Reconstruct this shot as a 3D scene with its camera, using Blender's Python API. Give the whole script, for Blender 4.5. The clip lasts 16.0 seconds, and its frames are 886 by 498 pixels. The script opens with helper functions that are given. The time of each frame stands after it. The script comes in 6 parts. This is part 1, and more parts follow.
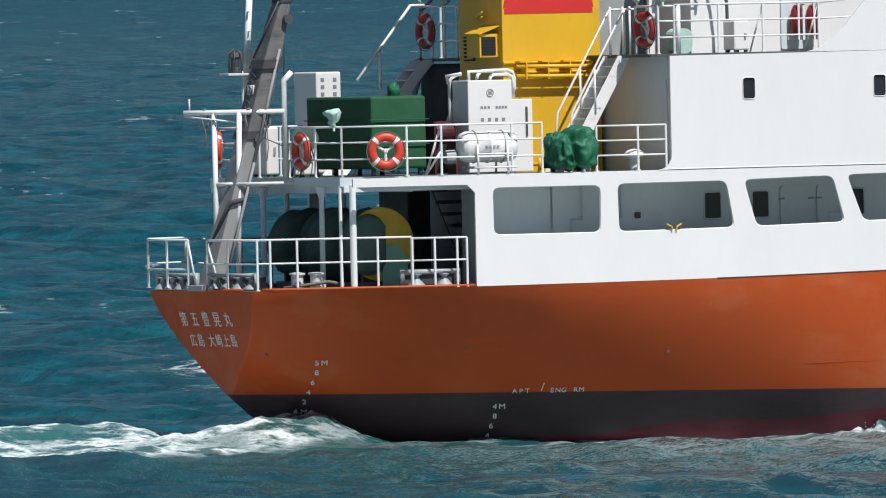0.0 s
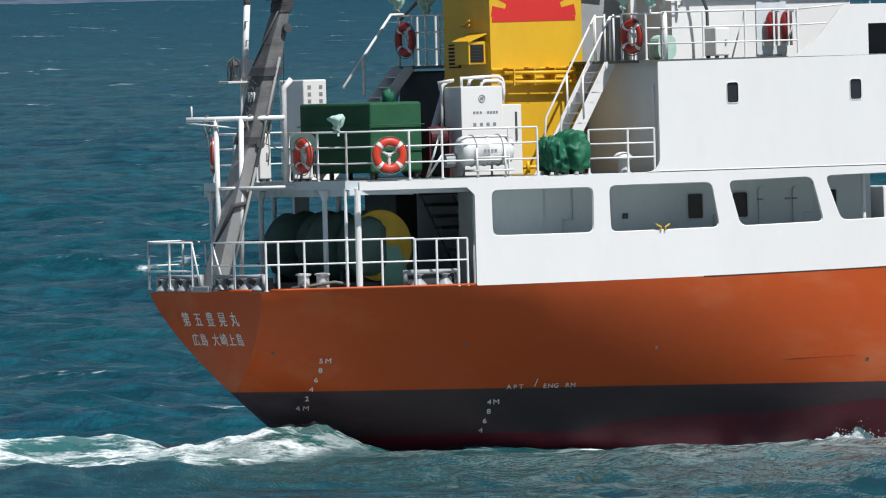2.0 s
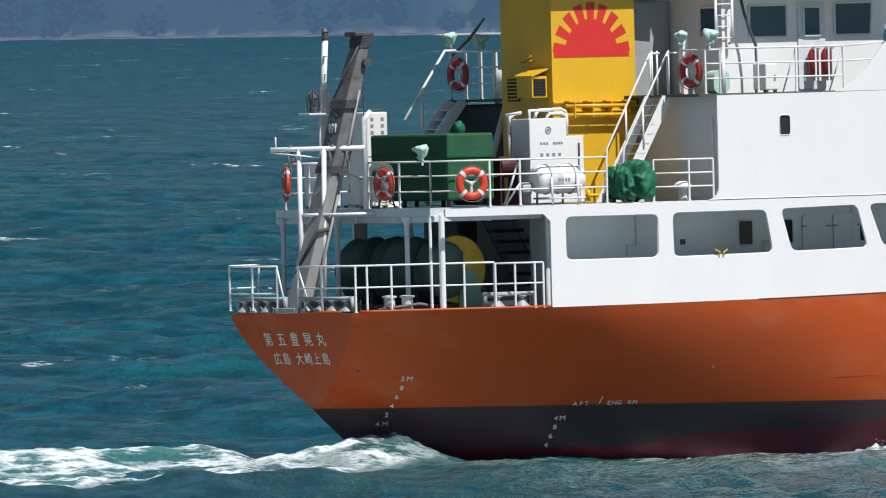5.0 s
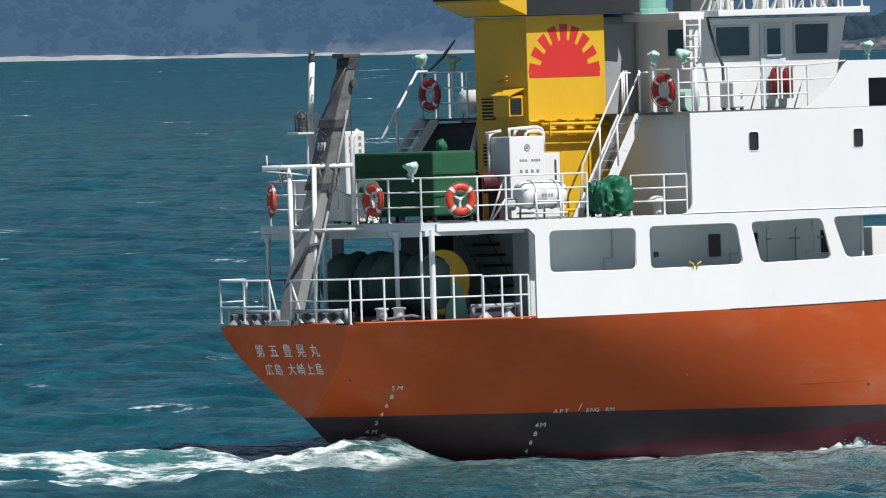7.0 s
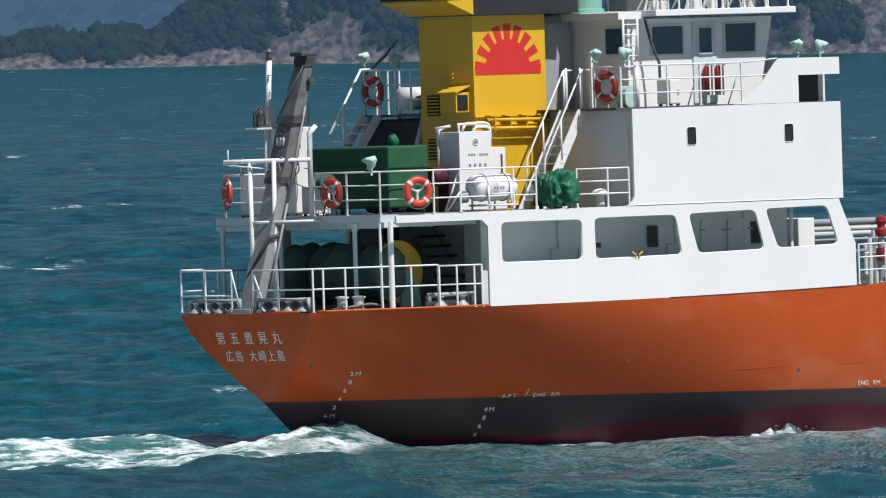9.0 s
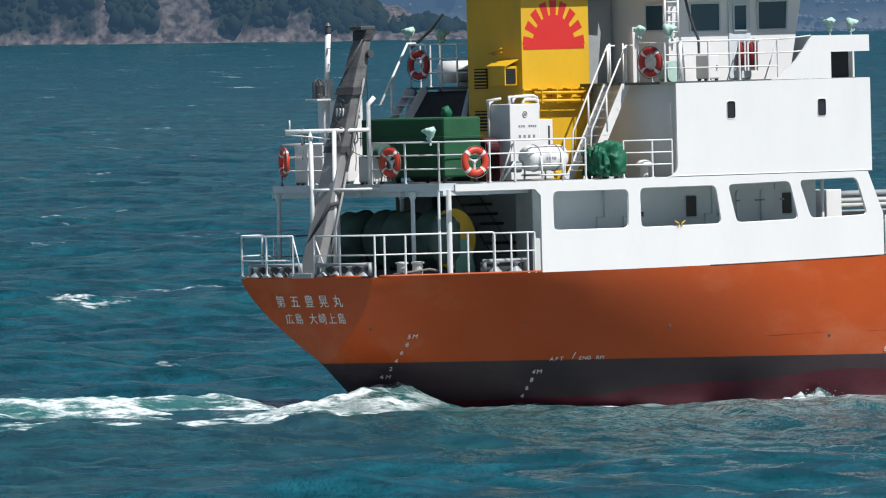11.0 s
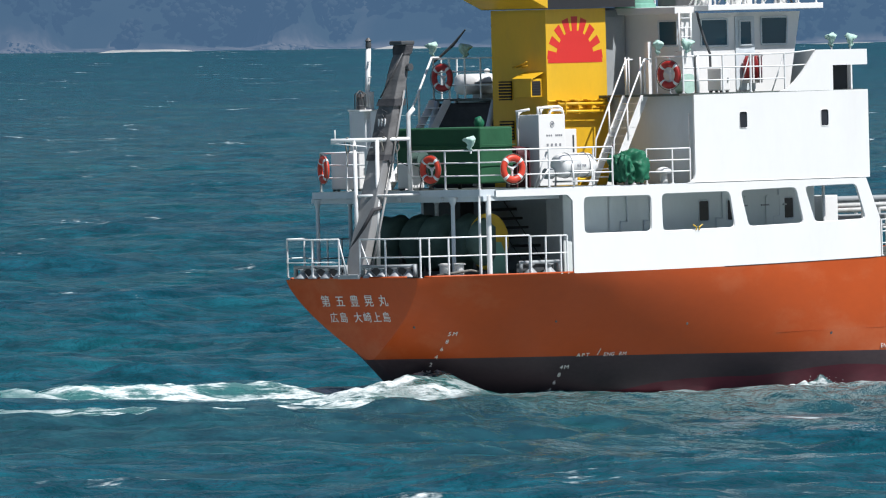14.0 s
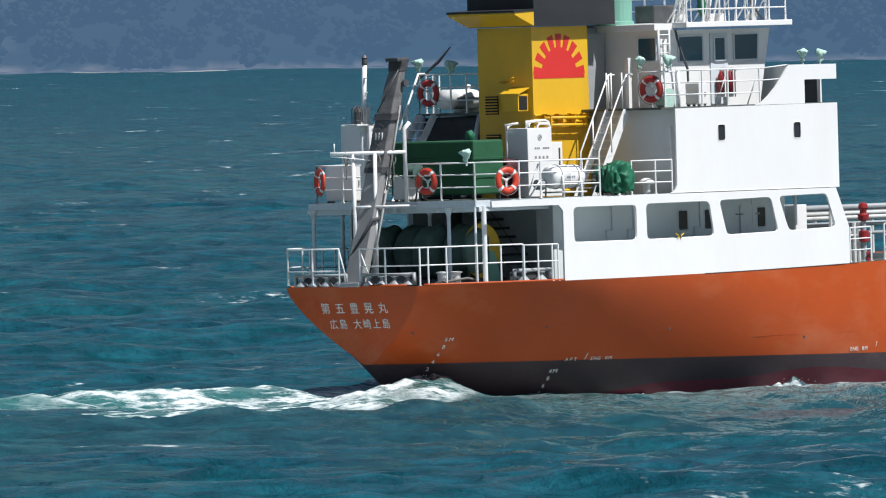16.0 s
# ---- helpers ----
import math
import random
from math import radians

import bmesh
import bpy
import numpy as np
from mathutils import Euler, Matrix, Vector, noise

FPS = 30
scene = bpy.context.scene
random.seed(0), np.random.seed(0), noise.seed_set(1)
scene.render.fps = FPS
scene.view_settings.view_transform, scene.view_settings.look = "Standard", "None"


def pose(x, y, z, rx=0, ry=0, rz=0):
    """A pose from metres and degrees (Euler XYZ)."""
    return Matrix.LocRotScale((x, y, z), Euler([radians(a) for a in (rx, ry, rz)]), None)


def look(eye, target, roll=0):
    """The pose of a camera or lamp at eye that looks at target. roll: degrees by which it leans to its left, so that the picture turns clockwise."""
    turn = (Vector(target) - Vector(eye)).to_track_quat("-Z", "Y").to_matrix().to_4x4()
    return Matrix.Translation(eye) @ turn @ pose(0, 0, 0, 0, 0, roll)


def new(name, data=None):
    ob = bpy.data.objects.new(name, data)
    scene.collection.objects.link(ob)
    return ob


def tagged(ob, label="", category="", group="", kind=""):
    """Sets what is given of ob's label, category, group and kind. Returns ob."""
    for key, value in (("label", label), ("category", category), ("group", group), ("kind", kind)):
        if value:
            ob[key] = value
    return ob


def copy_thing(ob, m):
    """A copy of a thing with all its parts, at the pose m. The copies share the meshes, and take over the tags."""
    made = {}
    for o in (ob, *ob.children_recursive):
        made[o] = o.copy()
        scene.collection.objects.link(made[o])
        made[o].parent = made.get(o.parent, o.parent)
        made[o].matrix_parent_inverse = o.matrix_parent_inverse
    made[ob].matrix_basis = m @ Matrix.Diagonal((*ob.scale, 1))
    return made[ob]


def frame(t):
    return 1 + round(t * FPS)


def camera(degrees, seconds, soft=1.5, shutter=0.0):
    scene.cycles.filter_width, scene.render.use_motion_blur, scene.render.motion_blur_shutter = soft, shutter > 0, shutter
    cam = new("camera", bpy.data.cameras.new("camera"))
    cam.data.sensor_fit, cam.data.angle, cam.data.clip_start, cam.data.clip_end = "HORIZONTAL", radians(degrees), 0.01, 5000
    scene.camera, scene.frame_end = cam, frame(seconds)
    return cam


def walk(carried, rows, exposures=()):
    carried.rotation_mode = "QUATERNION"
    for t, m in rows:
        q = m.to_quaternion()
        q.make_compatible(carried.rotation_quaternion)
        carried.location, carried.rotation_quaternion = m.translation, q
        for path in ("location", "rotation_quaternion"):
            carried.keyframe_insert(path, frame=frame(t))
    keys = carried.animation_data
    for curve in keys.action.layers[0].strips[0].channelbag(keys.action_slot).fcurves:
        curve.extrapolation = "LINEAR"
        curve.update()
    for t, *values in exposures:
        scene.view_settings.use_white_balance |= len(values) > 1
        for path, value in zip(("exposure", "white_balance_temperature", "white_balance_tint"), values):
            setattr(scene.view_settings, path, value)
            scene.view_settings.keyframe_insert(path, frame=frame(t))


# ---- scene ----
# A coastal tanker steams past; the camera stands on the shore and pans with it.
cam = camera(3.05, 16.0, soft=1.1)
CAMERA_ROWS = [
    (0, pose(0, 0, 11.55, 88.7387, 0.6711, -26.2585)),
    (0.5, pose(0, 0, 11.55, 88.7680, 0.6950, -27.1517)),
    (1, pose(0, 0, 11.55, 88.7813, 0.7335, -28.0671)),
    (1.5, pose(0, 0, 11.55, 88.8292, 0.8527, -28.9149)),
    (2, pose(0, 0, 11.55, 88.8308, 0.9703, -29.7884)),
    (2.5, pose(0, 0, 11.55, 88.8299, 0.9632, -30.6358)),
    (3, pose(0, 0, 11.55, 88.8378, 0.9638, -31.4400)),
    (3.5, pose(0, 0, 11.55, 88.8607, 0.9816, -32.2372)),
    (6, pose(0, 0, 11.55, 89.0081, 0.7520, -35.8787)),
    (6.5, pose(0, 0, 11.55, 89.0135, 0.8539, -36.6798)),
    (7, pose(0, 0, 11.55, 89.0253, 1.0957, -37.4207)),
    (7.5, pose(0, 0, 11.55, 89.0452, 1.2623, -38.2094)),
    (8, pose(0, 0, 11.55, 89.0445, 1.3322, -38.9397)),
    (8.5, pose(0, 0, 11.55, 89.0546, 1.2371, -39.6726)),
    (11, pose(0, 0, 11.55, 88.9648, 0.7080, -42.8249)),
    (11.5, pose(0, 0, 11.55, 89.0255, 0.5936, -43.3013)),
    (12, pose(0, 0, 11.55, 89.0111, 0.6214, -43.9378)),
    (12.5, pose(0, 0, 11.55, 88.9728, 0.5819, -44.4855)),
    (13, pose(0, 0, 11.55, 88.9893, 0.5768, -45.0896)),
    (13.5, pose(0, 0, 11.55, 88.9411, 0.5669, -45.7137)),
    (14, pose(0, 0, 11.55, 89.0077, 0.7182, -46.2899)),
    (14.5, pose(0, 0, 11.55, 89.0625, 0.8594, -46.8639)),
    (15, pose(0, 0, 11.55, 89.0703, 0.8540, -47.4206)),
    (15.5, pose(0, 0, 11.55, 89.0477, 0.9215, -47.9817)),
    (16, pose(0, 0, 11.55, 89.0733, 0.9541, -48.5070)),
]
SHIP_ROWS = [
    (0, pose(149.504, 305.651, 3.325, -0.709, -0.299, -0.000)),
    (0.5, pose(155.394, 305.576, 3.429, -0.710, -0.300, -0.000)),
    (1, pose(161.381, 305.517, 3.380, -0.710, -0.300, -0.000)),
    (1.5, pose(167.338, 305.647, 3.585, -0.710, -0.301, -0.000)),
    (2, pose(173.345, 305.581, 3.625, -0.718, -0.297, -0.000)),
    (2.5, pose(179.310, 305.627, 3.529, -0.725, -0.293, -0.000)),
    (3, pose(185.317, 305.686, 3.557, -0.732, -0.289, -0.000)),
    (3.5, pose(191.288, 305.543, 3.581, -0.739, -0.285, 0.000)),
    (6, pose(220.991, 305.153, 3.506, -0.738, -0.285, 0.000)),
    (6.5, pose(226.952, 305.041, 3.495, -0.744, -0.280, 0.000)),
    (7, pose(232.750, 304.822, 3.405, -0.751, -0.275, 0.000)),
    (7.5, pose(238.948, 304.800, 3.486, -0.752, -0.274, 0.000)),
    (8, pose(244.967, 304.654, 3.538, -0.753, -0.273, 0.000)),
    (8.5, pose(250.972, 304.571, 3.473, -0.754, -0.272, 0.000)),
    (11, pose(280.748, 303.367, 3.477, -0.729, -0.293, -0.000)),
    (11.5, pose(286.754, 303.377, 3.452, -0.726, -0.295, -0.000)),
    (12, pose(292.848, 303.179, 3.437, -0.724, -0.298, -0.000)),
    (12.5, pose(298.768, 302.805, 3.348, -0.722, -0.301, -0.000)),
    (13, pose(304.783, 302.546, 3.381, -0.725, -0.297, -0.000)),
    (13.5, pose(310.631, 302.188, 3.290, -0.729, -0.294, -0.000)),
    (14, pose(316.703, 302.062, 3.290, -0.733, -0.290, -0.000)),
    (14.5, pose(322.793, 301.842, 3.323, -0.736, -0.287, -0.000)),
    (15, pose(329.136, 301.829, 3.360, -0.738, -0.284, 0.000)),
    (15.5, pose(334.952, 301.394, 3.313, -0.741, -0.281, 0.000)),
    (16, pose(340.805, 301.111, 3.274, -0.743, -0.278, 0.000)),
]
walk(cam, CAMERA_ROWS, [(0, 0.0, 6330, 10), (3.5, 0.02, 6330, 10), (7, 0.10, 6330, 10), (8.5, 0.02, 6330, 10), (11, 0.11, 6320, 10), (11.5, 0.17, 6290, 10), (12, 0.18, 6290, 10), (14, 0.24, 6250, 10), (16, 0.19, 6290, 10)])

# ---- light ----
SUN_TO = Vector((0.20, -1.0, 1.65)).normalized()
world = bpy.data.worlds.new("sky")
scene.world = world
world.use_nodes = True
wn = world.node_tree.nodes
sky = wn.new("ShaderNodeTexSky")
sky.sky_type, sky.sun_disc = "NISHITA", False
sky.sun_elevation = math.asin(SUN_TO.z)
sky.sun_rotation = math.atan2(SUN_TO.x, SUN_TO.y)
sky.air_density, sky.dust_density, sky.ozone_density = 1.0, 0.6, 1.5
wn["Background"].inputs["Strength"].default_value = 0.05
world.node_tree.links.new(sky.outputs["Color"], wn["Background"].inputs["Color"])
sun = new("sun", bpy.data.lights.new("sun", "SUN"))
sun.data.energy, sun.data.angle, sun.data.color = 5.0, radians(0.5), (1.0, 0.975, 0.94)
sun.matrix_world = look(SUN_TO * 500, (0, 0, 0))


# ---- materials ----
def material(name, color, rough=0.5, metal=0.0, vary=0.12, scale=1.5, stain_or_light=None, stain_or_light_amount=0.0, stain_or_light_scale=0.6, bump=0.0, bump_scale=20.0, stretch=(1, 1, 1), coat=0.0):
    """Paint or cloth with a broad and a fine variation, optional stains or painted light patches, and a fine relief."""
    m = bpy.data.materials.new(name)
    m.use_nodes = True
    nt = m.node_tree
    n, l = nt.nodes, nt.links
    b = n["Principled BSDF"]
    b.inputs["Roughness"].default_value, b.inputs["Metallic"].default_value = rough, metal
    b.inputs["Coat Weight"].default_value = coat
    tc = n.new("ShaderNodeTexCoord")
    mp = n.new("ShaderNodeMapping")
    mp.inputs["Scale"].default_value = stretch
    l.new(tc.outputs["Object"], mp.inputs["Vector"])
    broad, fine = n.new("ShaderNodeTexNoise"), n.new("ShaderNodeTexNoise")
    broad.inputs["Scale"].default_value, broad.inputs["Detail"].default_value = scale, 5
    fine.inputs["Scale"].default_value, fine.inputs["Detail"].default_value = scale * 14, 3
    for t in (broad, fine):
        l.new(mp.outputs["Vector"], t.inputs["Vector"])
    add = n.new("ShaderNodeMath")
    add.operation = "MULTIPLY_ADD"
    add.inputs[1].default_value = 0.35
    l.new(fine.outputs["Fac"], add.inputs[0])
    l.new(broad.outputs["Fac"], add.inputs[2])
    ramp = n.new("ShaderNodeValToRGB")
    lo, hi = ramp.color_ramp.elements
    lo.position, hi.position = 0.4, 0.95
    lo.color = (*[c * (1 - vary) for c in color], 1)
    hi.color = (*[min(1, c * (1 + vary)) for c in color], 1)
    l.new(add.outputs[0], ramp.inputs["Fac"])
    out = ramp.outputs["Color"]
    if stain_or_light:
        st = n.new("ShaderNodeTexNoise")
        st.inputs["Scale"].default_value, st.inputs["Detail"].default_value, st.inputs["Roughness"].default_value = stain_or_light_scale, 7, 0.65
        l.new(mp.outputs["Vector"], st.inputs["Vector"])
        r2 = n.new("ShaderNodeValToRGB")
        r2.color_ramp.elements[0].position, r2.color_ramp.elements[1].position = 0.52, 0.75
        r2.color_ramp.elements[1].color = (stain_or_light_amount,) * 3 + (1,)
        l.new(st.outputs["Fac"], r2.inputs["Fac"])
        mix = n.new("ShaderNodeMix")
        mix.data_type = "RGBA"
        mix.inputs["B"].default_value = (*stain_or_light, 1)
        l.new(r2.outputs["Color"], mix.inputs["Factor"])
        l.new(out, mix.inputs["A"])
        out = mix.outputs["Result"]
    l.new(out, b.inputs["Base Color"])
    if bump:
        bt, bn = n.new("ShaderNodeTexNoise"), n.new("ShaderNodeBump")
        bt.inputs["Scale"].default_value, bt.inputs["Detail"].default_value = bump_scale, 4
        bn.inputs["Strength"].default_value, bn.inputs["Distance"].default_value = bump, 0.02
        l.new(mp.outputs["Vector"], bt.inputs["Vector"])
        l.new(bt.outputs["Fac"], bn.inputs["Height"])
        l.new(bn.outputs["Normal"], b.inputs["Normal"])
    return m


WHITE = material("white_paint", (0.80, 0.79, 0.775), 0.4, vary=0.03, scale=0.5, stain_or_light=(0.6, 0.52, 0.42), stain_or_light_amount=0.10, stain_or_light_scale=0.9, stretch=(1, 1, 0.35), bump=0.06, bump_scale=1.6)
RAILW = material("rail_white", (0.80, 0.80, 0.79), 0.45, vary=0.08, scale=4, stain_or_light=(0.35, 0.2, 0.1), stain_or_light_amount=0.35, stain_or_light_scale=3)
HOUSE = material("house_paint", (0.62, 0.67, 0.70), 0.45, vary=0.05, scale=0.8, stain_or_light=(0.4, 0.36, 0.3), stain_or_light_amount=0.2, stain_or_light_scale=1.2, stretch=(1, 1, 0.4))
# pale patches: scuffs, and light thrown up by the water painted in
ORANGE = material("orange_topside", (0.43, 0.069, 0.0108), 0.45, vary=0.10, scale=0.35, stain_or_light=(0.50, 0.165, 0.075), stain_or_light_amount=0.8, stain_or_light_scale=0.30, stretch=(0.7, 1, 1.2), bump=0.10, bump_scale=1.1)
BOOT = material("boot_top_black", (0.052, 0.037, 0.041), 0.5, vary=0.25, scale=0.6, stain_or_light=(0.13, 0.105, 0.11), stain_or_light_amount=0.75, stain_or_light_scale=0.22, stretch=(0.6, 1, 1.3), bump=0.1, bump_scale=2)
BOTTOM = material("bottom_red", (0.100, 0.016, 0.026), 0.5, vary=0.3, scale=0.5, stain_or_light=(0.04, 0.02, 0.026), stain_or_light_amount=0.7, stain_or_light_scale=0.45, stretch=(0.5, 1, 1.4))
YELLOW = material("funnel_yellow", (0.72, 0.42, 0.018), 0.42, vary=0.07, scale=0.9, stain_or_light=(0.45, 0.25, 0.05), stain_or_light_amount=0.25, stain_or_light_scale=1.5, stretch=(1, 1, 0.4))
RED = material("emblem_red", (0.62, 0.03, 0.025), 0.45, vary=0.05)
BLACK = material("funnel_black", (0.02, 0.021, 0.024), 0.6, vary=0.3, scale=1)
DARK = material("dark_opening", (0.012, 0.012, 0.014), 0.7, vary=0.2)
DECK = material("deck_green_grey", (0.075, 0.095, 0.088), 0.75, vary=0.3, scale=1.5, stain_or_light=(0.13, 0.07, 0.04), stain_or_light_amount=0.5, stain_or_light_scale=1.1)
GREY = material("grey_steel", (0.33, 0.35, 0.36), 0.5, vary=0.15, scale=1.5, stain_or_light=(0.5, 0.48, 0.45), stain_or_light_amount=0.4, stain_or_light_scale=1.2)
DKGREY = material("dark_steel", (0.07, 0.075, 0.08), 0.5, vary=0.3, scale=3, stain_or_light=(0.2, 0.11, 0.06), stain_or_light_amount=0.4, stain_or_light_scale=3)
GREENBOX = material("green_canvas", (0.013, 0.088, 0.036), 0.8, vary=0.15, scale=1.2, bump=0.25, bump_scale=6)
TARP = material("green_tarpaulin", (0.008, 0.125, 0.062), 0.6, vary=0.2, scale=3, bump=0.3, bump_scale=12)
DRUMCLOTH = material("dark_green_cover", (0.072, 0.125, 0.106), 0.8, vary=0.35, scale=2, bump=0.4, bump_scale=6)
PALE = material("pale_green_cloth", (0.42, 0.60, 0.52), 0.8, vary=0.15, scale=8, bump=0.4, bump_scale=30)
DRUMYEL = material("winch_yellow", (0.62, 0.40, 0.03), 0.5, vary=0.2, scale=2)
BUOY = material("lifebuoy_orange", (0.64, 0.055, 0.025), 0.45, vary=0.1, scale=6)
BUOYRED = material("lifebuoy_red", (0.42, 0.028, 0.025), 0.5, vary=0.15, scale=6)
TAPE = material("white_band", (0.75, 0.75, 0.74), 0.5, vary=0.05)
LETTER = material("lettering_white", (0.72, 0.70, 0.66), 0.5, vary=0.15, scale=12)
INK = material("print_grey", (0.24, 0.25, 0.27), 0.6)
ROPE = material("rope", (0.17, 0.16, 0.14), 0.9, vary=0.3, scale=20)
MAST = material("mast_paint", (0.62, 0.62, 0.60), 0.5, vary=0.15, scale=3, stain_or_light=(0.25, 0.17, 0.1), stain_or_light_amount=0.5, stain_or_light_scale=2)
CANVAS = material("grey_canvas", (0.14, 0.137, 0.137), 0.9, vary=0.35, scale=2.5, bump=0.5, bump_scale=5, stain_or_light=(0.09, 0.09, 0.095), stain_or_light_amount=0.7, stain_or_light_scale=1.6)
CANVASDK = material("dark_grey_canvas", (0.055, 0.055, 0.06), 0.9, vary=0.3, scale=2.5, bump=0.5, bump_scale=6)
LEGPAINT = material("weathered_grey_paint", (0.27, 0.27, 0.27), 0.7, vary=0.15, scale=1.5, stain_or_light=(0.22, 0.2, 0.18), stain_or_light_amount=0.6, stain_or_light_scale=1.4)
MAROON = material("dark_maroon", (0.075, 0.010, 0.014), 0.6, vary=0.2)
REDGEAR = material("red_gear", (0.27, 0.016, 0.018), 0.4, vary=0.1)
GREENGEAR = material("green_gear", (0.20, 0.42, 0.33), 0.5, vary=0.1)

for m, s in ((ORANGE, 0.28), (BOOT, 0.2), (BOTTOM, 0.25)):  # chalky old paint
    m.node_tree.nodes["Principled BSDF"].inputs["Specular IOR Level"].default_value = s
PASSAGE = material("passage_paint", (0.70, 0.75, 0.745), 0.5, vary=0.05, scale=0.8, stain_or_light=(0.5, 0.47, 0.4), stain_or_light_amount=0.2, stain_or_light_scale=1.2, stretch=(1, 1, 0.4))
DKGLASS = material("dark_glass", (0.022, 0.026, 0.036), 0.1, vary=0.3, scale=3)

GLASS = bpy.data.materials.new("window_glass")
GLASS.use_nodes = True
gb = GLASS.node_tree.nodes["Principled BSDF"]
gb.inputs["Base Color"].default_value = (0.045, 0.105, 0.145, 1)
gb.inputs["Roughness"].default_value, gb.inputs["IOR"].default_value = 0.06, 1.36


# ---- mesh tools ----
def box(bm, x0, x1, y0, y1, z0, z1, bevel=0.0):
    v = bmesh.ops.create_cube(bm, size=1, matrix=Matrix.LocRotScale(((x0 + x1) / 2, (y0 + y1) / 2, (z0 + z1) / 2), None, (abs(x1 - x0), abs(y1 - y0), abs(z1 - z0))))["verts"]
    if bevel:
        e = list({e for q in v for e in q.link_edges})
        bmesh.ops.bevel(bm, geom=e, offset=bevel, segments=2, affect="EDGES", profile=0.5)


def tube(bm, p, q, r, n=8, r2=None):
    p, q = Vector(p), Vector(q)
    d = q - p
    if d.length < 1e-6:
        return
    m = Matrix.Translation((p + q) / 2) @ d.to_track_quat("Z", "Y").to_matrix().to_4x4()
    bmesh.ops.create_cone(bm, cap_ends=True, segments=n, radius1=r, radius2=r if r2 is None else r2, depth=d.length, matrix=m)


def pipe(bm, pts, r, n=8):
    """One continuous bent pipe through the points; closed where the ends meet."""
    pts = [Vector(p) for p in pts]
    closed = len(pts) > 3 and (pts[0] - pts[-1]).length < 1e-5
    if closed:
        pts = pts[:-1]
    k, rings, ref = len(pts), [], None
    for i, p in enumerate(pts):
        a = pts[i - 1] if i or closed else None
        b = pts[(i + 1) % k] if i < k - 1 or closed else None
        d1 = (p - a).normalized() if a is not None else (b - p).normalized()
        d2 = (b - p).normalized() if b is not None else d1
        t = (d1 + d2).normalized() if (d1 + d2).length > 1e-4 else d1
        if ref is None:
            ref = t.cross(Vector((0.13, 0.31, 0.94)) if abs(t.z) < 0.9 else Vector((1, 0.2, 0)))
        ref = (ref - t * ref.dot(t)).normalized()
        w = t.cross(ref)
        mitre = min(1.6, 1 / max(0.3, math.sqrt((1 + d1.dot(d2)) / 2)))
        rings.append([bm.verts.new(p + (ref * math.cos(q) + w * math.sin(q)) * r * mitre ** 0.5) for q in np.arange(n) * 2 * math.pi / n])
    for i in range(k if closed else k - 1):
        p, q = rings[i], rings[(i + 1) % k]
        for j in range(n):
            bm.faces.new((p[j], p[(j + 1) % n], q[(j + 1) % n], q[j]))
    if not closed:
        bm.faces.new(rings[0])
        bm.faces.new(rings[-1])


def ball(bm, c, r, s=(1, 1, 1), div=2, wobble=0.0, freq=3.0):
    v = bmesh.ops.create_icosphere(bm, subdivisions=div, radius=1)["verts"]
    for q in v:
        k = 1 + wobble * noise.noise(q.co * freq + Vector(c))
        q.co = Vector(c) + Vector((q.co.x * s[0], q.co.y * s[1], q.co.z * s[2])) * r * k


def lathe(bm, profile, axis, origin, n=20):
    """Turns (radius, along) pairs round an axis through origin."""
    rot = Vector(axis).to_track_quat("Z", "Y").to_matrix()
    rings = []
    for r, h in profile:
        rings.append([bm.verts.new(Vector(origin) + rot @ Vector((r * math.cos(2 * math.pi * i / n), r * math.sin(2 * math.pi * i / n), h))) for i in range(n)])
    for a, b in zip(rings, rings[1:]):
        for i in range(n):
            bm.faces.new((a[i], a[(i + 1) % n], b[(i + 1) % n], b[i]))
    bm.faces.new(rings[0][::-1])
    bm.faces.new(rings[-1])


def rounded(pts, r, n=4):
    """A polygon with its corners rounded."""
    out, k = [], len(pts)
    for i in range(k):
        a, b, c = Vector(pts[i - 1]), Vector(pts[i]), Vector(pts[(i + 1) % k])
        d1, d2 = (a - b), (c - b)
        q = min(r, d1.length * 0.45, d2.length * 0.45)
        p1, p2 = b + d1.normalized() * q, b + d2.normalized() * q
        for j in range(n + 1):
            t = j / n
            out.append(((1 - t) ** 2 * p1 + 2 * t * (1 - t) * b + t * t * p2)[:])
    return out


def plate(bm, outer, holes, thick, m):
    """A flat plate in its own (a, b) plane with holes; thick goes along the third axis; m places it."""
    made = bmesh.new()
    edges = []
    for loop in (outer, *holes):
        vs = [made.verts.new((a, 0, b)) for a, b in loop]
        edges += [made.edges.new((vs[i - 1], vs[i])) for i in range(len(vs))]
    faces = [g for g in bmesh.ops.triangle_fill(made, use_beauty=True, edges=edges)["geom"] if isinstance(g, bmesh.types.BMFace)]
    ext = bmesh.ops.extrude_face_region(made, geom=faces)["geom"]
    bmesh.ops.translate(made, vec=(0, thick, 0), verts=[g for g in ext if isinstance(g, bmesh.types.BMVert)])
    made.transform(m)
    tmp = bpy.data.meshes.new("tmp")
    bmesh.ops.recalc_face_normals(made, faces=made.faces[:])
    made.to_mesh(tmp)
    bm.from_mesh(tmp)
    bpy.data.meshes.remove(tmp)
    made.free()


